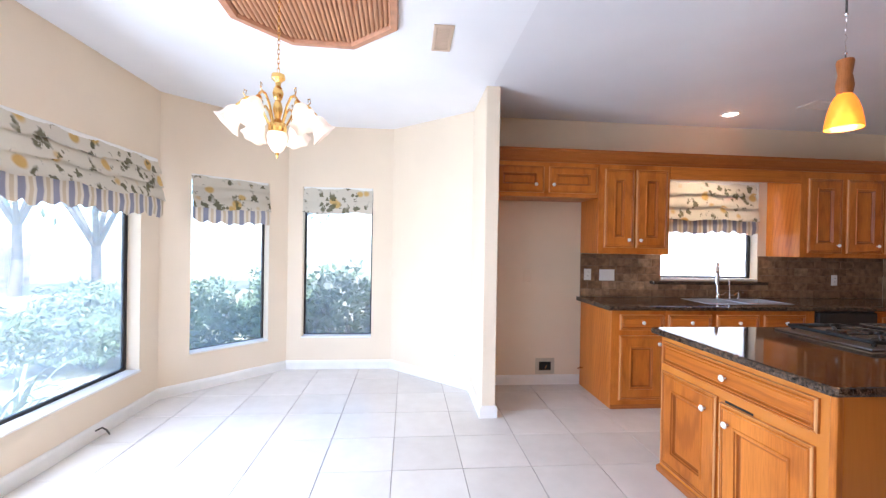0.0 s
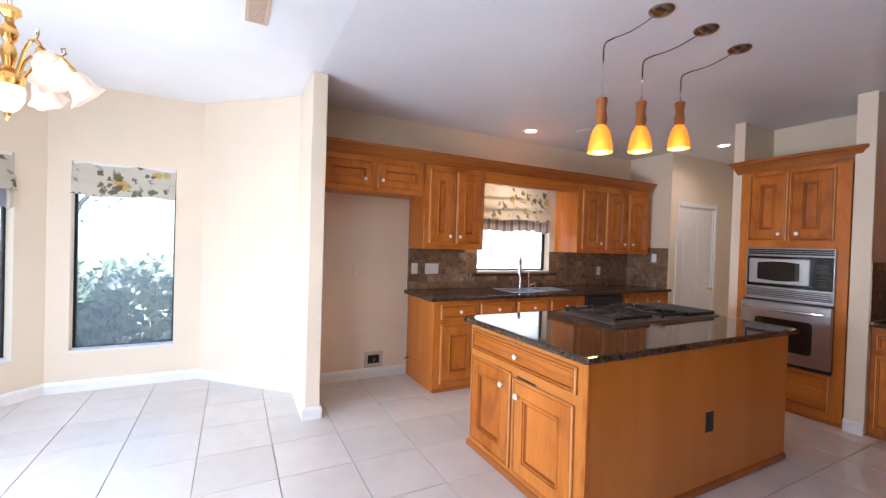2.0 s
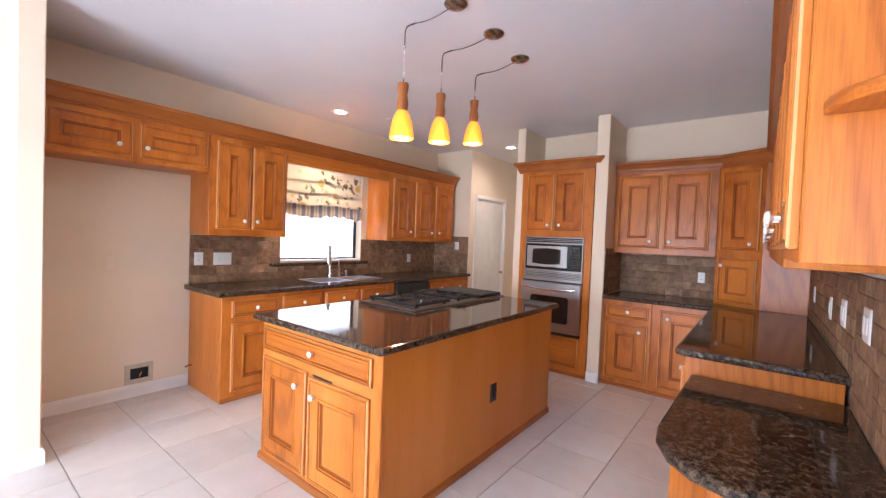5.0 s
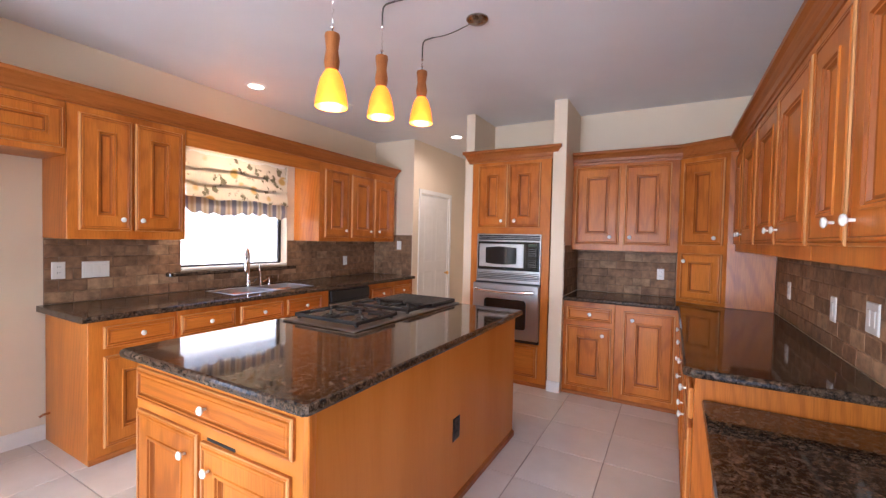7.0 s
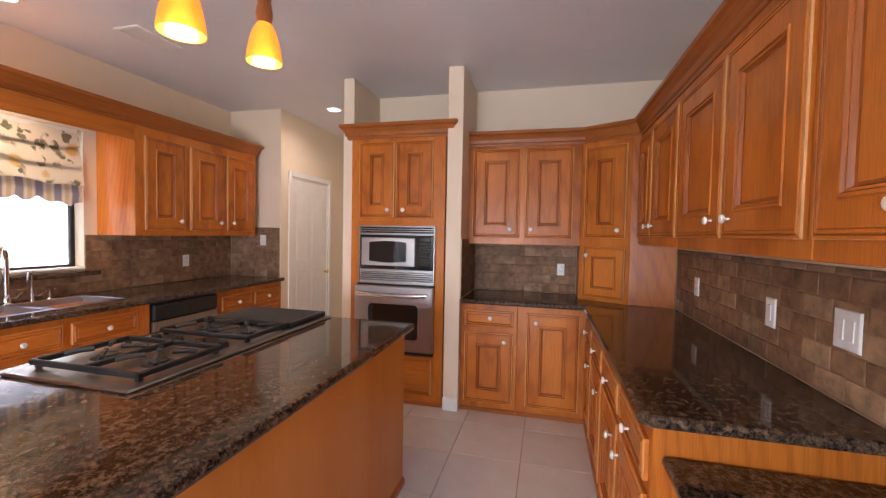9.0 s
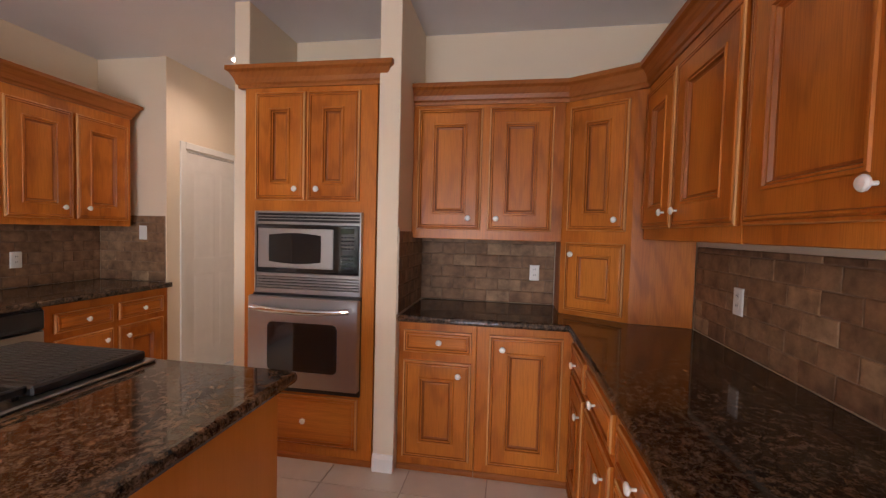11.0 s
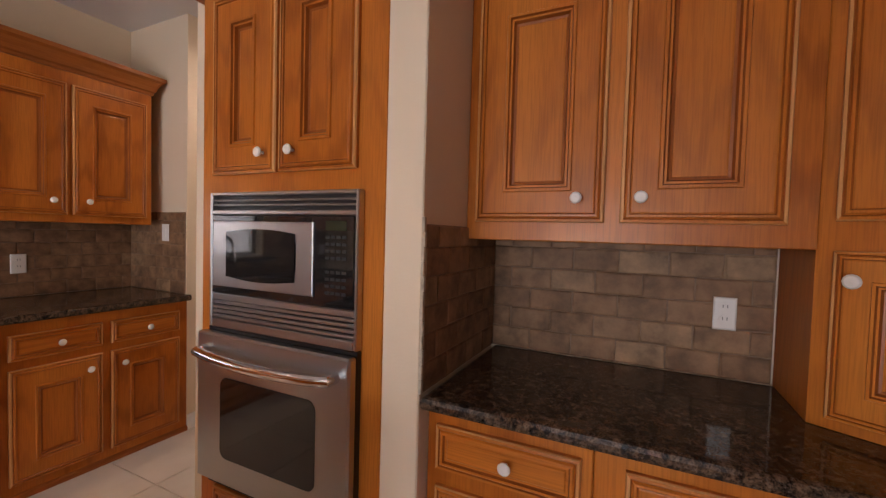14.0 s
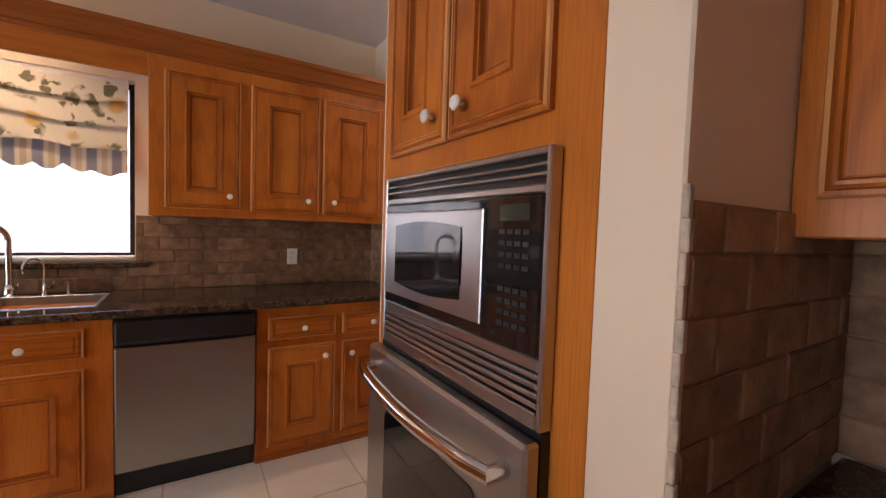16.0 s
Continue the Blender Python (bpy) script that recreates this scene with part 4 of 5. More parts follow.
def grate(x0, x1, y0, y1):
    bars = [(x0, x1, y0, y0 + 0.014), (x0, x1, y1 - 0.014, y1), (x0, x0 + 0.014, y0, y1), (x1 - 0.014, x1, y0, y1), (x0, x1, (y0 + y1) / 2 - 0.007, (y0 + y1) / 2 + 0.007)]
    bm = boxes(*[(a, b, c, d, 0.024, 0.046) for a, b, c, d in bars], bevel=0.004)
    for cy in ((3 * y0 + y1) / 4, (y0 + 3 * y1) / 4):
        cx = (x0 + x1) / 2
        for a in range(4):
            q = radians(45 + 90 * a)
            tube(bm, [(cx + 0.04 * math.cos(q), cy + 0.04 * math.sin(q), 0.050), (cx + 0.09 * math.cos(q), cy + 0.09 * math.sin(q), 0.048), (cx + 0.125 * math.cos(q), cy + 0.125 * math.sin(q), 0.040)], 0.0095, 6)
    for cx in (x0 + 0.02, x1 - 0.02):
        for cy in (y0 + 0.02, y1 - 0.02):
            box(bm, cx - 0.008, cx + 0.008, cy - 0.008, cy + 0.008, 0.012, 0.024)
    part("grate", bm, IRON, cook, "black cast iron grate")
    for cy in ((3 * y0 + y1) / 4, (y0 + 3 * y1) / 4):
        part("burner", lathe(bmesh.new(), [(0.0, 0.027), (0.03, 0.027), (0.034, 0.023), (0.034, 0.019), (0.052, 0.016), (0.056, 0.0125)], 18, ((x0 + x1) / 2, cy)), IRON, cook, smooth=True)


grate(0.06, 0.42, 0.035, 0.525)
grate(0.56, 0.86, 0.035, 0.525)
part("griddle_cover", boxes((0.865, 1.205, 0.03, 0.53, 0.012, 0.040), bevel=0.006), IRON, cook, "flat black grill cover")
rib = mesh_of(boxes((0, 0.008, 0.05, 0.51, 0, 0.004), bevel=0.0015), "rib", IRON)
for k in range(15):
    part("rib", rib, None, cook, at=Matrix.Translation((0.885 + 0.0205 * k, 0, 0.039)))
knob_c = mesh_of(lathe(bmesh.new(), [(0.022, 0.0), (0.022, 0.012), (0.017, 0.024), (0.0, 0.025)], 16), "control_knob", BLACK, True)
for k in range(4):
    part("control_knob", knob_c, None, cook, "black control knob", at=Matrix.Translation((0.49, 0.10 + 0.12 * k, 0.012)))


# ---------------- outlets and switches ----------------
def plate(x, y, z, rz, w, h, kind, mat=PLASTIC, label="white plastic wall outlet on the backsplash"):
    """A cover plate that faces -y before its turn."""
    th = thing("wall_outlet" if kind == "outlet" else "light_switch", label, "outlet" if kind == "outlet" else "switch", pose(x, y, z, 0, 0, rz), "outlets and switches")
    part("cover", nested(bmesh.new(), w, h, [(0, 0), (0, 0.003), (0.004, 0.006), (0.01, 0.0065)], -w / 2, -h / 2), mat, th)
    if kind == "outlet":
        for s in (-1, 1):
            so = part("socket", lathe(bmesh.new(), [(0.017, 0), (0.017, 0.002), (0.0, 0.002)], 14), mat, th, at=pose(0, -0.0065, s * 0.02, 90, 0, 0))
            for sx in (-0.006, 0.006):
                part("slot", boxes((sx - 0.001, sx + 0.001, -0.0005, 0.0095, 0.0021, 0.0028)), SHADED_DEPTH, so)
    else:
        n = max(1, round(w / 0.055)) if w > 0.1 else 1
        for k in range(n):
            cx = (k - (n - 1) / 2) * 0.046
            part("rocker", boxes((cx - 0.016, cx + 0.016, -0.0105, -0.006, -0.033, 0.033), bevel=0.002), mat, th)
    return th


TB = 0.012
plate(2.735, N - TB, 1.146, 0, 0.075, 0.118, "outlet")
plate(2.945, N - TB, 1.143, 0, 0.165, 0.118, "switch", label="white triple rocker switch on the backsplash")
plate(5.56, N - TB, 1.112, 0, 0.072, 0.115, "outlet")
plate(6.165 - TB, 4.64, 1.317, -90, 0.072, 0.115, "switch", label="white rocker switch at the end of the sink counter")
plate(E_W - TB, 1.478, 1.127, -90, 0.064, 0.106, "outlet")
plate(5.11, S + TB, 1.128, 180, 0.072, 0.115, "outlet")
plate(4.247, S + TB, 1.125, 180, 0.075, 0.122, "switch", label="white rocker switch over the granite counter")
plate(3.80, S + TB, 1.151, 180, 0.12, 0.125, "switch", label="white double switch plate over the granite counter")
plate(3.27, S + TB, 1.17, 180, 0.12, 0.125, "switch", label="white double switch plate over the desk")
plate(3.508, 2.3645, 0.415, 0, 0.075, 0.12, "outlet", BLACK, "black outlet on the island's plain side")
cap = thing("blank_plate", "cream painted blank cover plate in the fridge alcove", "cover plate", pose(2.095, N - 0.001, 1.12))
part("cover", nested(bmesh.new(), 0.075, 0.12, [(0, 0), (0, 0.003), (0.004, 0.006), (0.01, 0.0065)], -0.0375, -0.06), WALL, cap)
plate(1.36, 5.047, 0.33, -43.1, 0.072, 0.115, "outlet", label="white plastic wall outlet low in the nook")
wb = thing("water_box", "beige recessed water supply box in the fridge alcove", "supply box", pose(2.30, N - 0.001, 0.19))
part("surround", nested(bmesh.new(), 0.20, 0.165, [(0, 0), (0, 0.006), (0.004, 0.009), (0.034, 0.009), (0.036, 0.002)], -0.10, -0.082), plain("beige_plastic", (0.55, 0.48, 0.36), 0.5), wb)
# Dark sheet stands for the shade inside the box.
part("recess", boxes((-0.062, 0.062, -0.0045, -0.0025, -0.044, 0.044)), SHADED_DEPTH, wb)
part("valve", tube(bmesh.new(), [(0.0, -0.005, -0.03), (0.0, -0.018, -0.01), (0.012, -0.018, 0.01)], 0.007, 8), COPPER, wb)
pipe = thing("supply_stub", "short dark supply pipe stub beside the alcove baseboard", "pipe", pose(2.66, N, 0.2))
part("pipe", tube(bmesh.new(), [(0.004, -0.10, 0.0), (-0.03, -0.10, 0.0), (-0.05, -0.10, -0.01)], 0.008, 8), COPPER, pipe)
lead = thing("cable_stub", "short grey cable stub at the foot of the nook wall", "cable", pose(W_W, 4.05, 0.0))
part("cable", tube(bmesh.new(), [(0.018, 0.0, 0.06), (0.05, 0.02, 0.075), (0.075, 0.03, 0.05), (0.08, 0.05, 0.012)], 0.006, 8), CORD, lead)

# ---------------- pantry door in the hall ----------------
door = thing("door_1", "white painted panel door, closed, in the hall wall", "door", pose(6.35, 4.43, 0), kind="structure")
part("leaf", boxes((0.03, 0.79, 0.008, 0.045, 0.008, 2.02), bevel=0.003), WHITE, door)
for x0 in (0.12, 0.445):
    for z0, z1 in ((0.2, 0.95), (1.08, 1.88)):
        part("panel", nested(bmesh.new(), 0.255, z1 - z0, [(0, 0), (0, 0.001), (0.02, 0.003), (0.04, 0.003), (0.06, 0.002)], x0, z0), WHITE, door, at=Matrix.Translation((0, 0.008, 0)))
part("jamb", boxes((0.001, 0.028, 0.0, 0.13, 0, 2.038), (0.792, 0.819, 0.0, 0.13, 0, 2.038), (0.0285, 0.7915, 0.0, 0.13, 2.023, 2.038)), WHITE, door)
part("casing", boxes((-0.055, 0.0, -0.016, -0.0005, 0, 2.10), (0.82, 0.875, -0.016, -0.0005, 0, 2.10), (0.0005, 0.8195, -0.016, -0.0005, 2.042, 2.10), bevel=0.004), WHITE, door)
part("door_handle", lathe(bmesh.new(), [(0.0, 0.06), (0.024, 0.055), (0.028, 0.04), (0.012, 0.026), (0.012, 0.0)], 14), BRASS, door, at=pose(0.735, 0.008, 0.90, 90, 0, 0), smooth=True)

# ---------------- ceiling fittings ----------------
def recessed(x, y):
    th = thing("recessed_light", "white recessed ceiling downlight, lit", "ceiling light", pose(x, y, H), "recessed downlights")
    part("trim_ring", lathe(bmesh.new(), [(0.062, -0.002), (0.066, -0.008), (0.088, -0.006), (0.092, -0.0005)], 28), WHITE, th, smooth=True)
    part("lens", lathe(bmesh.new(), [(0.0, -0.003), (0.062, -0.003)], 24), RECESSED, th)


recessed(3.955, 4.665)
recessed(6.30, 3.87)


def ceiling_vent(x, y, w, h, rz, mat, label):
    th = thing("ceiling_vent", label, "vent", pose(x, y, H, 0, 0, rz), "ceiling vents")
    t = 0.022
    part("vent_frame", boxes((-w / 2, w / 2, -h / 2, -h / 2 + t, -0.010, -0.0005), (-w / 2, w / 2, h / 2 - t, h / 2, -0.010, -0.0005), (-w / 2, -w / 2 + t, -h / 2 + t, h / 2 - t, -0.010, -0.0005), (w / 2 - t, w / 2, -h / 2 + t, h / 2 - t, -0.010, -0.0005), bevel=0.002), mat, th)
    # Dark sheet stands for the shade behind the slats.
    part("backing", boxes((-w / 2 + t, w / 2 - t, -h / 2 + t, h / 2 - t, -0.0015, -0.0005)), SHADED_DEPTH, th)
    sl = mesh_of(boxes((-w / 2 + t, w / 2 - t, -0.006, 0.006, -0.009, -0.006)), "slat", mat)
    n = int((h - 2 * t) / 0.018)
    for k in range(n):
        part("slat", sl, None, th, at=pose(0, -h / 2 + t + 0.009 + 0.018 * k, 0))


VENT_TAN = plain("tan_vent_paint", (0.62, 0.46, 0.33), 0.5)
ceiling_vent(1.057, 3.565, 0.125, 0.32, 0, VENT_TAN, "tan louvred ceiling vent in the nook")
ceiling_vent(4.56, 4.32, 0.34, 0.20, 0, WHITE, "white louvred ceiling vent over the sink run")

med = thing("ceiling_medallion", "octagonal reeded oak medallion on the nook ceiling", "ceiling medallion", pose(0.30, 3.24, H, 0, 0, 1.5))
R8 = 0.485


def octagon(r):
    return [(r * math.cos(radians(22.5 + 45 * k)), r * math.sin(radians(22.5 + 45 * k))) for k in range(8)]


bm = bmesh.new()
rings = []
for r, z in ((R8 / math.cos(radians(22.5)), -0.0005), (R8 / math.cos(radians(22.5)), -0.022), (0.515, -0.034), (0.475, -0.034), (0.465, -0.018), (0.465, -0.0005)):
    rings.append([bm.verts.new((x, y, z)) for x, y in octagon(r)])
for a, b in zip(rings, rings[1:]):
    for k in range(8):
        bm.faces.new((a[k], a[(k + 1) % 8], b[(k + 1) % 8], b[k]))
part("octagon_frame", bm, plain("frame_oak", (0.50, 0.24, 0.13), 0.35, vary=0.15), med)
for k in range(-15, 16):
    x = 0.0275 * k
    half = min(0.43, 0.43 * math.tan(radians(22.5)) + 0.43 - abs(x)) if abs(x) > 0.43 * math.tan(radians(22.5)) else 0.43
    bm = bmesh.new()
    arc = [(0.0125 * math.cos(radians(a)), -0.003 - 0.012 * math.sin(radians(a))) for a in range(0, 181, 36)]
    ring0, ring1 = [bm.verts.new((x + p, -half, q)) for p, q in arc], [bm.verts.new((x + p, half, q)) for p, q in arc]
    for i in range(len(arc) - 1):
        bm.faces.new((ring0[i], ring0[i + 1], ring1[i + 1], ring1[i]))
    bm.faces.new(ring0)
    bm.faces.new(ring1)
    part("reed", bm, MEDALLION, med, smooth=True)
bm = bmesh.new()
bm.faces.new([bm.verts.new((x, y, -0.002)) for x, y in octagon(0.464)])
part("backing", bm, MEDALLION, med)

# ---------------- pendants over the island ----------------
WOOD_TURNED = oak("turned_pendant_wood", "z", (0.20, 0.055, 0.014), (0.36, 0.12, 0.03), (0.44, 0.165, 0.045), 0.3)
SHADE_PROF = [(0.032, 0.20), (0.043, 0.183), (0.057, 0.15), (0.069, 0.10), (0.077, 0.05), (0.081, 0.012), (0.081, 0.0), (0.077, 0.001), (0.076, 0.012), (0.072, 0.05), (0.064, 0.10), (0.052, 0.15), (0.038, 0.181)]
WOOD_PROF = [(0.0, 0.40), (0.036, 0.40), (0.038, 0.385), (0.034, 0.35), (0.030, 0.315), (0.036, 0.275), (0.039, 0.25), (0.036, 0.225), (0.032, 0.20), (0.0, 0.198)]
SHADE_PROF = [(r * 0.95, z * 0.86) for r, z in SHADE_PROF]
WOOD_PROF = [(r * 0.95, z * 0.86) for r, z in WOOD_PROF]
for (cx, cy), (px, py, pz) in (((3.011, 2.424), (3.03, 2.83, 2.04)), ((3.413, 2.419), (3.445, 2.86, 2.105)), ((3.827, 2.448), (3.90, 2.88, 2.19))):
    th = thing("pendant_lamp", "amber glass pendant lamp with turned wooden neck, lit", "pendant lamp", pose(px, py, pz), "pendants over the island")
    part("shade", lathe(bmesh.new(), SHADE_PROF, 32), AMBER, th, "glowing amber glass shade", True)
    part("neck", lathe(bmesh.new(), WOOD_PROF, 24), WOOD_TURNED, th, "turned reddish wooden neck", True)
    part("bulb", lathe(bmesh.new(), [(0.0, 0.05), (0.018, 0.056), (0.028, 0.08), (0.022, 0.11), (0.012, 0.14), (0.0, 0.141)], 14), BULB, th, smooth=True)
    top = H - pz
    ball = mesh_of(lathe(bmesh.new(), [(0.0, -0.009), (0.006, -0.0065), (0.009, 0), (0.006, 0.0065), (0.0, 0.009)], 10), "ball", CHROME, True)
    part("stem", tube(bmesh.new(), [(0, 0, 0.343), (0, 0, 0.372)], 0.004, 6), CORD, th)
    part("ball", ball, None, th, at=Matrix.Translation((0, 0, 0.378)))
    part("ball", ball, None, th, at=Matrix.Translation((0, 0, top - 0.13)))
    part("wire", tube(bmesh.new(), [(0.004 * math.sin(1.9 * k), 0.003 * math.sin(2.7 * k), 0.378 + (top - 0.508) * k / 10) for k in range(11)], 0.0022, 6), CHROME, th)
    ux, uy = cx - px, cy - py
    d = math.hypot(ux, uy)
    ux, uy = ux / d, uy / d
    part("sleeve", tube(bmesh.new(), [(0, 0, top - 0.125), (0, 0, top - 0.05), (0.006 * ux, 0.006 * uy, top - 0.022), (0.022 * ux, 0.022 * uy, top - 0.010), (0.05 * ux, 0.05 * uy, top - 0.010), (0.09 * ux, 0.09 * uy, top - 0.012)], 0.005, 8), CORD, th, smooth=True)
    sag = [(0.09 + (d - 0.13) * k / 8, top - 0.012 - 0.018 * math.sin(math.pi * k / 8) * (1 - 0.3 * k / 8)) for k in range(9)]
    part("cable", tube(bmesh.new(), [(q * ux, q * uy, z) for q, z in sag], 0.003, 6), CORD, th, smooth=True)
    part("ceiling_canopy", lathe(bmesh.new(), [(0.0, top - 0.030), (0.02, top - 0.028), (0.055, top - 0.018), (0.066, top - 0.008), (0.066, top - 0.0005)], 24, (cx - px, cy - py)), NICKEL, th, "brushed metal ceiling canopy", True)
    point_lamp("pendant_bulb", (px, py, pz + 0.03), 1.4, (1.0, 0.72, 0.38), 0.065)

# ---------------- chandelier in the nook ----------------
CX, CY, CZ, CS = 0.19, 3.10, 1.852, 0.92
HC = CZ + (H - CZ) / CS
ch = thing("chandelier", "brass six-arm chandelier with frosted tulip glass shades, lit", "chandelier", pose(CX, CY, CZ) @ Matrix.Diagonal((0.72, 0.72, CS, 1.0)))
part("stem", lathe(bmesh.new(), [(0.0, 0.46), (0.012, 0.46), (0.045, 0.452), (0.048, 0.43), (0.02, 0.41), (0.018, 0.39), (0.03, 0.375), (0.038, 0.35), (0.03, 0.325), (0.018, 0.31), (0.028, 0.29), (0.034, 0.26), (0.026, 0.235), (0.02, 0.21), (0.05, 0.19), (0.062, 0.175), (0.064, 0.15), (0.058, 0.135), (0.0, 0.13)], 24), BRASS, ch, smooth=True)
part("bowl", lathe(bmesh.new(), [(0.060, 0.135), (0.068, 0.115), (0.062, 0.075), (0.040, 0.04), (0.012, 0.022), (0.0, 0.021)], 24), FROST, ch, "frosted glass bowl", True)
part("finial", lathe(bmesh.new(), [(0.014, 0.024), (0.012, 0.012), (0.006, 0.008), (0.009, 0.0), (0.0, -0.012)], 14), BRASS, ch, smooth=True)
arm = bmesh.new()
tube(arm, [(0.045, 0, 0.16), (0.07, 0, 0.20), (0.11, 0, 0.265), (0.16, 0, 0.305), (0.20, 0, 0.305), (0.23, 0, 0.285), (0.245, 0, 0.255)], 0.0075, 8)
tube(arm, [(0.20, 0, 0.305), (0.22, 0, 0.325), (0.215, 0, 0.345), (0.20, 0, 0.34), (0.203, 0, 0.325)], 0.004, 6)
ARM = mesh_of(arm, "arm", BRASS, True)
cup = mesh_of(lathe(bmesh.new(), [(0.0, 0.03), (0.018, 0.028), (0.026, 0.005), (0.024, -0.012), (0.0, -0.014)], 16), "cup", BRASS, True)
tulip = mesh_of(lathe(bmesh.new(), [(0.020, 0.0), (0.040, -0.018), (0.056, -0.045), (0.060, -0.075), (0.068, -0.10), (0.088, -0.122), (0.084, -0.123), (0.064, -0.103), (0.056, -0.075), (0.052, -0.045), (0.036, -0.018)], 36, wave=lambda a, i: 1 + (0.10 * math.cos(6 * a) if 4 <= i <= 7 else 0.03 * math.cos(6 * a))), "tulip_shade", FROST, True)
bulb = mesh_of(lathe(bmesh.new(), [(0.0, -0.085), (0.015, -0.08), (0.022, -0.06), (0.016, -0.03), (0.0, -0.02)], 12), "bulb", BULB, True)
for k in range(6):
    turn = Matrix.Rotation(radians(60 * k + 18), 4, "Z")
    part("arm", ARM, None, ch, at=turn)
    tip = turn @ pose(0.247, 0, 0.245, 0, -38, 0)
    part("cup", cup, None, ch, at=tip)
    sh = part("tulip_shade", tulip, None, ch, "frosted scalloped glass shade", at=tip)
    part("bulb", bulb, None, sh)
link = bmesh.new()
tube(link, [(0.009 * math.cos(a), 0, 0.016 * math.sin(a)) for a in (2 * math.pi * k / 14 for k in range(15))], 0.0024, 6)
LINK = mesh_of(link, "chain_link", BRASS, True)
n = int((HC - 0.03 - CZ - 0.46) / 0.026)
for k in range(n + 1):
    part("chain_link", LINK, None, ch, at=pose(0, 0, 0.475 + 0.026 * k, 0, 0, 90 * (k % 2)))
part("ceiling_canopy", lathe(bmesh.new(), [(0.0, HC - CZ - 0.052), (0.02, HC - CZ - 0.05), (0.05, HC - CZ - 0.034), (0.056, HC - CZ - 0.016)], 20), BRASS, ch, smooth=True)
point_lamp("chandelier_bulb", (CX, CY, CZ + 0.08), 0.6, (1.0, 0.80, 0.55), 0.12)


# ---------------- garden seen through the windows ----------------
bm = boxes((-60, 60, -60, 60, -0.9, -0.42))
solid("ground", bm, GRASS, "sunlit lawn around the house", "lawn", kind="structure")
solid("patio", boxes((-3.4, -1.6, 2.2, 4.3, -0.415, -0.30), bevel=0.02), SLAB, "pale concrete patio slab beside the house", "patio", kind="structure")


def shrub(x, y, w, d, h, count, label, mat=LEAF, leaf=0.05, z=-0.43):
    """A dense shrub: stems, and a crown of many small leaves."""
    rng = np.random.default_rng(int(abs(x * 977 + y * 131)) + 7)
    th = thing("shrub", label, "shrub", pose(x, y, z), "garden shrubs")
    bm = bmesh.new()
    for k in range(5):
        a = 2 * math.pi * k / 5
        tube(bm, [(0.05 * math.cos(a), 0.05 * math.sin(a), 0.0), (0.2 * w * math.cos(a), 0.2 * d * math.sin(a), h * 0.4), (0.38 * w * math.cos(a), 0.38 * d * math.sin(a), h * 0.8)], 0.018, 5, 0.006)
    part("stems", bm, BARK, th)
    u = rng.normal(size=(count, 3))
    u /= np.linalg.norm(u, axis=1)[:, None]
    r = 0.55 + 0.45 * rng.random(count) ** 0.5
    lump = 1 + 0.16 * np.sin(u[:, 0] * 7 + x) * np.sin(u[:, 1] * 6 + y) + 0.12 * np.sin(u[:, 2] * 9)
    p = u * (r * lump)[:, None] * np.array([w / 2, d / 2, h / 2]) + np.array([0, 0, h / 2 + 0.04])
    p[:, 2] = np.maximum(p[:, 2], 0.03)
    e1 = rng.normal(size=(count, 3))
    e1 /= np.linalg.norm(e1, axis=1)[:, None]
    e2 = np.cross(e1, u + 0.3 * rng.normal(size=(count, 3)))
    e2 /= np.linalg.norm(e2, axis=1)[:, None] + 1e-6
    s1 = (leaf * (0.6 + 0.8 * rng.random(count)))[:, None]
    v = np.stack([p - e1 * s1, p + e2 * s1 * 0.45, p + e1 * s1, p - e2 * s1 * 0.45], 1).reshape(-1, 3)
    me = bpy.data.meshes.new("crown")
    me.from_pydata(v.tolist(), [], [(4 * k, 4 * k + 1, 4 * k + 2, 4 * k + 3) for k in range(count)])
    me.materials.append(mat)
    part("crown", me, None, th)
    return th


def blades(x, y, r, n, label, z=-0.42):
    """A clump of long arching strap leaves."""
    th = thing("strap_leaf_plant", label, "plant", pose(x, y, z), "strap-leaf plants")
    rng = random.Random(int(x * 31 + y * 57))
    for k in range(n):
        a = 2 * math.pi * k / n + rng.uniform(-0.2, 0.2)
        q, hh = r * rng.uniform(0.7, 1.2), r * rng.uniform(0.8, 1.5)
        bm = bmesh.new()
        rows = []
        for i in range(7):
            t = i / 6
            w = 0.022 * (1 - t) ** 0.6 + 0.002
            px, py, pz = q * t * math.cos(a), q * t * math.sin(a), hh * (1.75 * t - 1.05 * t * t)
            sx, sy = -math.sin(a) * w, math.cos(a) * w
            rows.append([bm.verts.new((px - sx, py - sy, pz + 0.008)), bm.verts.new((px, py, pz)), bm.verts.new((px + sx, py + sy, pz + 0.008))])
        for c, d in zip(rows, rows[1:]):
            for i in range(2):
                bm.faces.new((c[i], c[i + 1], d[i + 1], d[i]))
        part("leaf", bm, LEAF_PALE, th)


for x, y, w, d, h, c in ((-4.2, 4.6, 1.8, 1.5, 1.35, 3200), (-4.6, 6.0, 1.8, 1.6, 1.45, 3200), (-3.6, 7.2, 1.7, 1.5, 1.4, 3000), (-5.2, 3.2, 1.7, 1.5, 1.25, 2600), (-2.3, 7.4, 1.5, 1.4, 1.45, 2800), (-1.2, 8.0, 1.5, 1.4, 1.6, 2800)):
    shrub(x, y, w, d, 0.84 * h, int(1.6 * c), "clipped dense green garden hedge shrub", LEAF, 0.042)
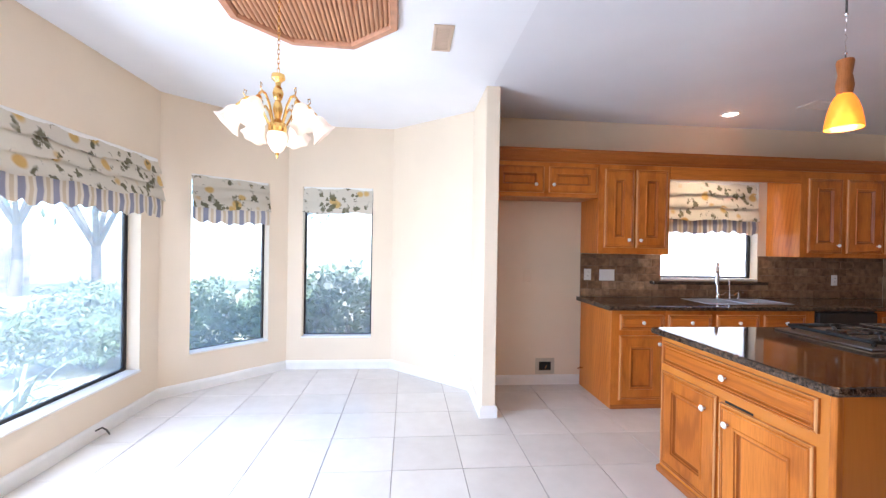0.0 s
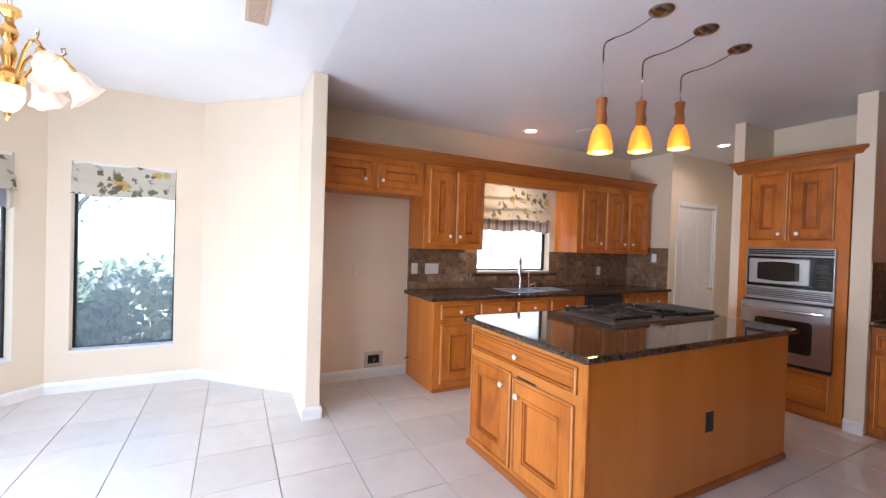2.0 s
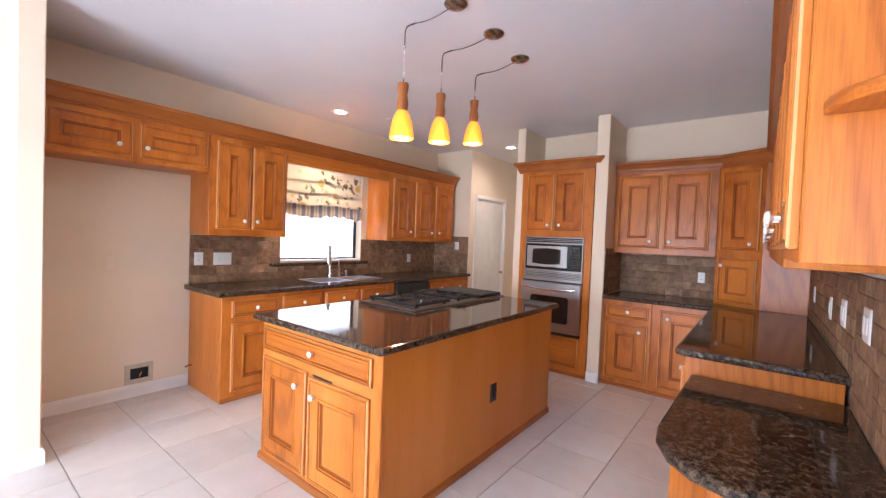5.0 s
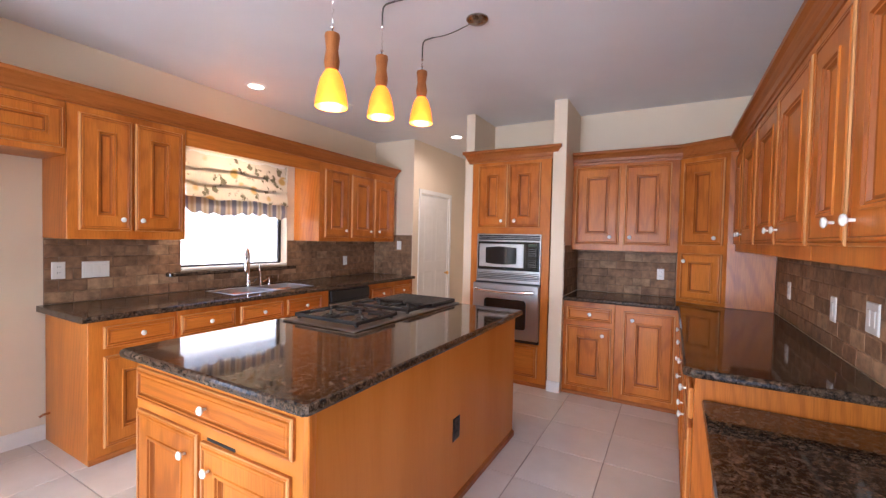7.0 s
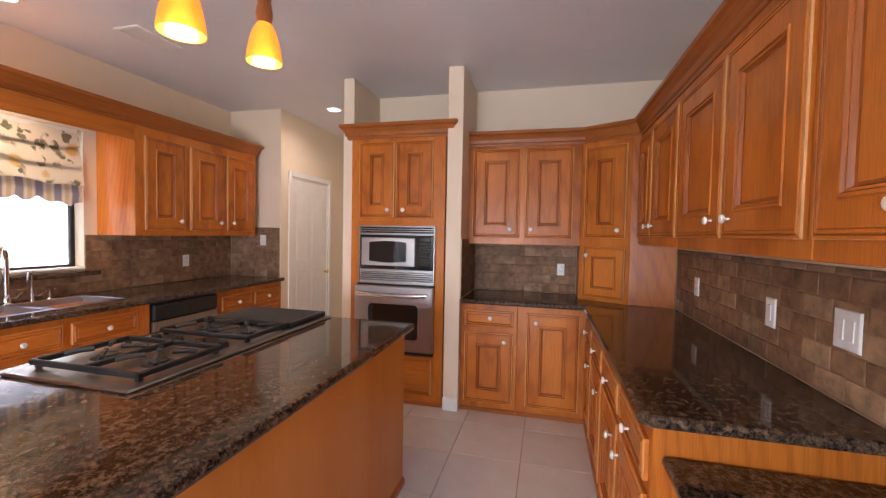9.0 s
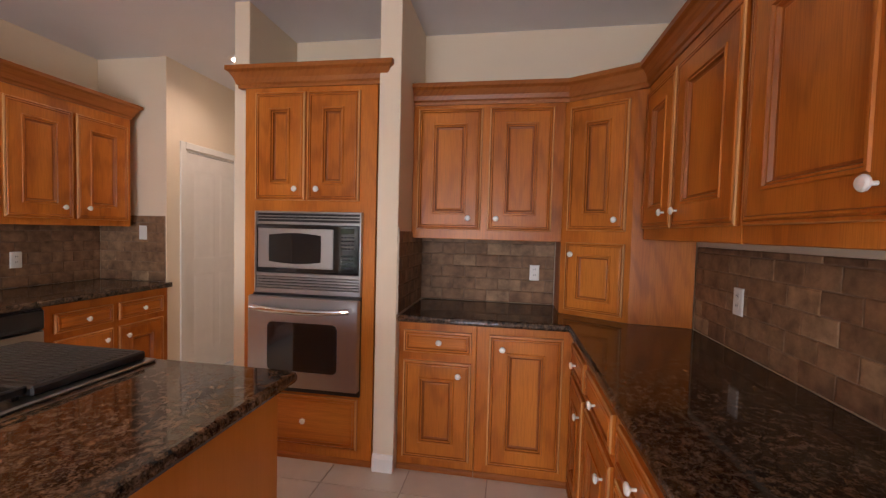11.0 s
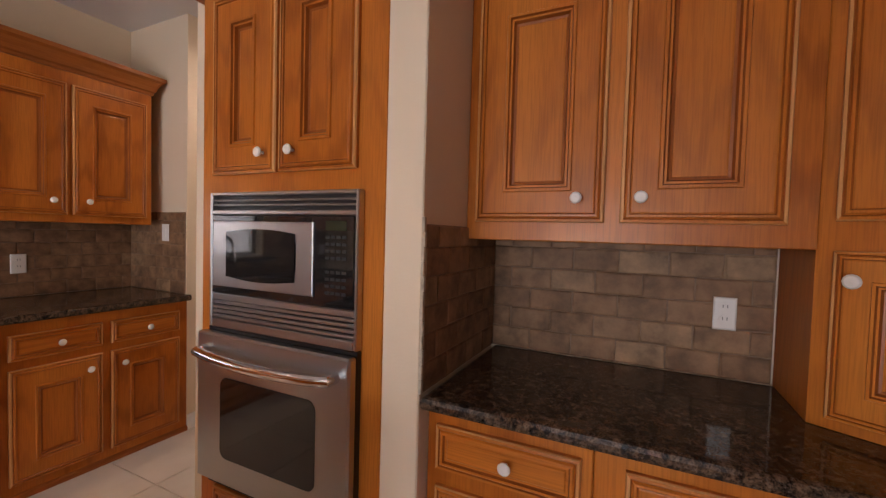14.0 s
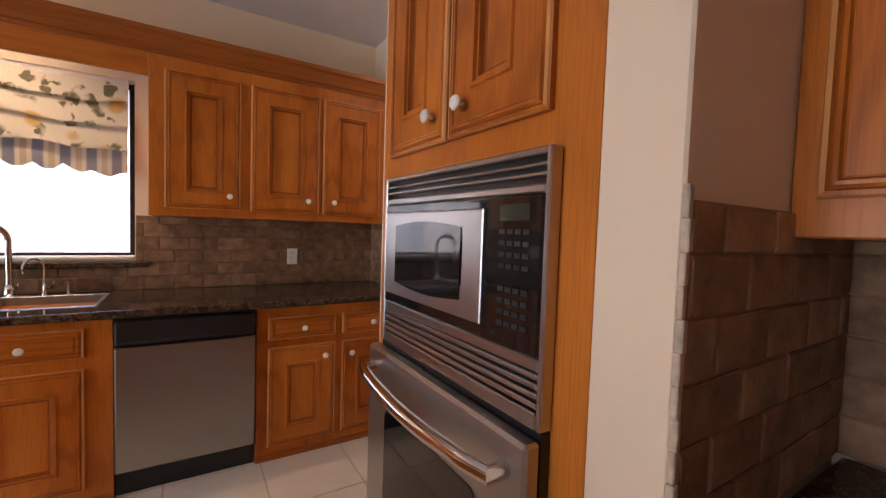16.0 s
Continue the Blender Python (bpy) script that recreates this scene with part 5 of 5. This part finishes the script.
for x, y, w, d, h, c in ((-0.1, 7.3, 1.2, 1.0, 1.45, 1500), (0.75, 7.5, 1.0, 1.0, 1.7, 1300), (-0.9, 6.9, 0.9, 0.8, 1.2, 1300)):
    shrub(x, y, w, d, h, c, "loose feathery garden shrub close to the bay window", LEAF, 0.07)
blades(-2.55, 4.55, 0.62, 16, "pale strap-leaf plant beside the picture window")
blades(-2.9, 5.25, 0.55, 14, "pale strap-leaf plant in the garden bed")
blades(-3.1, 3.9, 0.5, 14, "pale strap-leaf plant beside the patio")
blades(-0.25, 6.55, 0.75, 18, "tall strap-leaf plant under the bay window")


def tree(x, y, h, label, crown_n, spread, girth=1.0):
    th = thing("tree", label, "tree", pose(x, y, -0.42), "garden trees")
    rng = random.Random(int(x * 13 + y * 7))
    bm = bmesh.new()
    tube(bm, [(0, 0, 0), (0.05, 0.02, h * 0.18), (0.02, 0.05, h * 0.36)], 0.17 * girth, 10, 0.12 * girth)
    tips = []
    for k in range(5):
        a = 2 * math.pi * k / 5 + 0.4
        mid = (0.35 * spread * math.cos(a), 0.35 * spread * math.sin(a), h * 0.62)
        tip = (0.75 * spread * math.cos(a), 0.75 * spread * math.sin(a), h * 0.86)
        tube(bm, [(0.02, 0.05, h * 0.34), (0.12 * spread * math.cos(a), 0.12 * spread * math.sin(a), h * 0.46), mid, tip], 0.09 * girth, 8, 0.025)
        tips += [mid, tip]
    part("trunk", bm, BARK, th, smooth=True)
    rg = np.random.default_rng(5 + int(abs(x)))
    cs = np.array(tips + [(0, 0, h * 0.95)])
    idx = rg.integers(0, len(cs), crown_n)
    p = cs[idx] + rg.normal(size=(crown_n, 3)) * np.array([0.30, 0.30, 0.2]) * spread * 0.6
    e1, e2 = rg.normal(size=(crown_n, 3)), rg.normal(size=(crown_n, 3))
    e1 /= np.linalg.norm(e1, axis=1)[:, None]
    e2 /= np.linalg.norm(e2, axis=1)[:, None]
    v = np.stack([p - e1 * 0.09, p + e2 * 0.05, p + e1 * 0.09, p - e2 * 0.05], 1).reshape(-1, 3)
    me = bpy.data.meshes.new("crown")
    me.from_pydata(v.tolist(), [], [(4 * k, 4 * k + 1, 4 * k + 2, 4 * k + 3) for k in range(crown_n)])
    me.materials.append(LEAF)
    part("crown", me, None, th)


tree(-4.4, 8.3, 5.0, "garden tree with forked grey trunk", 2600, 2.4, 0.55)
tree(-11.5, 15.0, 6.5, "far leafy tree beyond the lawn", 6000, 3.2)
tree(-17.0, 11.0, 6.0, "far leafy tree beyond the fence", 6000, 3.2)
tree(-3.5, 17.0, 6.0, "far leafy tree behind the shrubs", 6000, 3.0)
tree(2.0, 18.0, 6.5, "far leafy tree behind the bay window", 6000, 3.0)

fence = thing("fence", "weathered brown board fence across the lawn", "fence", pose(-14, 2, -0.42))
board = mesh_of(boxes((-0.012, 0.012, 0, 0.14, 0, 1.5), bevel=0.004), "board", FENCE)
for k in range(110):
    part("board", board, None, fence, at=Matrix.Translation((0, 0.15 * k, 0)))
part("rail", boxes((0.014, 0.06, 0, 16.5, 0.35, 0.44)), FENCE, fence)
part("rail", boxes((0.014, 0.06, 0, 16.5, 1.15, 1.24)), FENCE, fence)

# neighbouring house across from the sink window
house = thing("neighbour_house", "neighbouring house with pale siding and a white-framed window", "house", pose(0, 8.2, -0.42))
part("wall", boxes((1.2, 12.0, 0.0, 4.0, 0, 3.4)), SIDING, house)
lap = mesh_of(boxes((1.2, 12.0, -0.018, -0.001, 0, 0.115), bevel=0.004), "lap", SIDING)
for k in range(28):
    part("siding_board", lap, None, house, at=Matrix.Translation((0, 0, 0.12 * k)))
part("roof", boxes((0.9, 12.4, -0.35, 4.5, 3.4, 3.6)), BRICK_OUT, house)
hw = part("window", boxes((2.37, 2.47, -0.06, -0.019, 1.25, 2.9), (3.71, 3.81, -0.06, -0.019, 1.25, 2.9), (2.47, 3.71, -0.06, -0.019, 1.25, 1.35), (2.47, 3.71, -0.06, -0.019, 2.8, 2.9), bevel=0.006), WHITE, house, "white window frame")
part("pane", boxes((2.47, 3.71, -0.03, -0.022, 1.35, 2.8)), HOUSE_PANE, hw)


# ---------------- stone backsplash, piece by piece ----------------
BRICKS = {}


def brick_mesh(w, h, v):
    key = (round(w, 3), round(h, 3), v)
    if key not in BRICKS:
        rng = random.Random(int(w * 1000) * 7 + int(h * 1000) * 3 + v)
        bm = bmesh.new()
        rings = []
        for ins, dep in ((0.0, 0.0), (0.0003, 0.0065), (0.0025, 0.0085), (0.007, 0.0095)):
            ring = []
            for x, z in ((ins, ins), (w - ins, ins), (w - ins, h - ins), (ins, h - ins)):
                ring.append(bm.verts.new((x + rng.uniform(-0.0022, 0.0022), -dep - rng.uniform(0, 0.0012), z + rng.uniform(-0.002, 0.002))))
            rings.append(ring)
        for a, b in zip(rings, rings[1:]):
            for k in range(4):
                bm.faces.new((a[k], a[(k + 1) % 4], b[(k + 1) % 4], b[k]))
        bm.faces.new(rings[-1])
        BRICKS[key] = mesh_of(bm, "brick", STONE)
    return BRICKS[key]


def backsplash(a, b, z0, z1, label, gaps=()):
    a, b = Vector(a), Vector(b)
    u = (b - a).normalized()
    length = (b - a).length
    m = Matrix.Translation((a.x, a.y, 0)) @ Matrix.Rotation(math.atan2(u.y, u.x), 4, "Z")
    th = thing("backsplash", label, "backsplash", m, kind="structure")
    solid_parts = [(0, length, z0, z1)]
    for g0, g1, gz in gaps:
        nxt = []
        for p0, p1, q0, q1 in solid_parts:
            nxt += [r for r in ((p0, min(p1, g0), q0, q1), (max(p0, g1), p1, q0, q1), (max(p0, g0), min(p1, g1), q0, min(q1, gz))) if r[1] - r[0] > 0.01 and r[3] - r[2] > 0.01]
        solid_parts = nxt
    part("mortar_bed", boxes(*[(p0, p1, -0.006, -0.0008, q0, q1) for p0, p1, q0, q1 in solid_parts]), MORTAR, th)
    bw, bh, j = 0.1535, 0.0775, 0.0030
    row = 0
    z = z0 + 0.002
    while z < z1 - 0.02:
        h = min(bh, z1 - z - 0.001)
        x = -(bw + j) * (0.5 if row % 2 else 0.0) + 0.002
        i = 0
        while x < length - 0.004:
            x0, x1 = max(x, 0.002), min(x + bw, length - 0.002)
            cuts = [(x0, x1)]
            for g0, g1, gz in gaps:
                if z + h > gz + 0.004:
                    cuts = [c for p, q in cuts for c in ((p, min(q, g0)), (max(p, g1), q))]
            for p, q in cuts:
                if q - p > 0.015:
                    part("brick", brick_mesh(q - p, h, (i * 3 + row * 5) % 4), None, th, at=Matrix.Translation((p, -0.001, z)))
            x += bw + j
            i += 1
        z += bh + j
        row += 1
    return th


backsplash((2.66, N), (6.163, N), 0.916, 1.364, "brown tumbled stone brick backsplash behind the sink", [(0.88, 1.995, 1.09)])
backsplash((6.165, N - 0.014), (6.165, 4.44), 0.916, 1.456, "brown tumbled stone bricks on the counter's end wall")
backsplash((E_W, 2.268), (E_W, 1.348), 0.916, 1.345, "brown tumbled stone brick backsplash between pier and corner cabinet")
EDGE = plain("cream_edge_grout", (0.50, 0.41, 0.31), 0.85, vary=0.25, scale=60, bump=0.4)
pier_tiles = backsplash((5.448, 2.268), (E_W - 0.014, 2.268), 0.916, 1.385, "brown tumbled stone bricks on the side of the pier")
edge_rng = random.Random(3)
for k in range(12):
    z = 0.917 + 0.0405 * k
    part("grout_edge", boxes((5.439 - edge_rng.uniform(0, 0.004), 5.4475, 2.255 + edge_rng.uniform(0, 0.004), 2.2665, z, z + 0.0405), bevel=0.0015), EDGE, pier_tiles, at=pier_tiles.matrix_basis.inverted())
backsplash((5.523, S), (3.537, S), 0.916, 1.345, "brown tumbled stone brick backsplash over the long counter")
backsplash((3.535, S), (1.94, S), 0.791, 1.345, "brown tumbled stone brick backsplash over the desk")

# ---------------- floor tiles, piece by piece ----------------
P = 0.449
tm = bmesh.new()
rings = [[tm.verts.new((x, y, z)) for x, y in ((-a, -a), (a, -a), (a, a), (-a, a))] for a, z in ((P / 2 - 0.0030, -0.006), (P / 2 - 0.0030, -0.0008), (P / 2 - 0.0038, 0.0))]
for a, b in zip(rings, rings[1:]):
    for k in range(4):
        tm.faces.new((a[k], a[(k + 1) % 4], b[(k + 1) % 4], b[k]))
tm.faces.new(rings[-1])
FLOOR_TILE = mesh_of(tm, "tile", TILE)
for i in range(-5, 17):
    for k in range(-6, 10):
        x, y = 1.232 - 2 * P + P * (i + 0.5), 3.527 - 4 * P + P * (k + 0.5)
        if x < -1.33 - 0.2 or x > 7.8 or y > 5.9:
            continue
        if x - y < -6.6 or (x + y > 7.1 and x < 1.5) or (x > 1.7 and y > 5.3) or (x > 6.2 and (y < 3.2 or y > 4.5)) or (y < 0.45 and x > 2.4):
            continue
        part("tile", FLOOR_TILE, None, floor, at=Matrix.Translation((x, y, 0)))
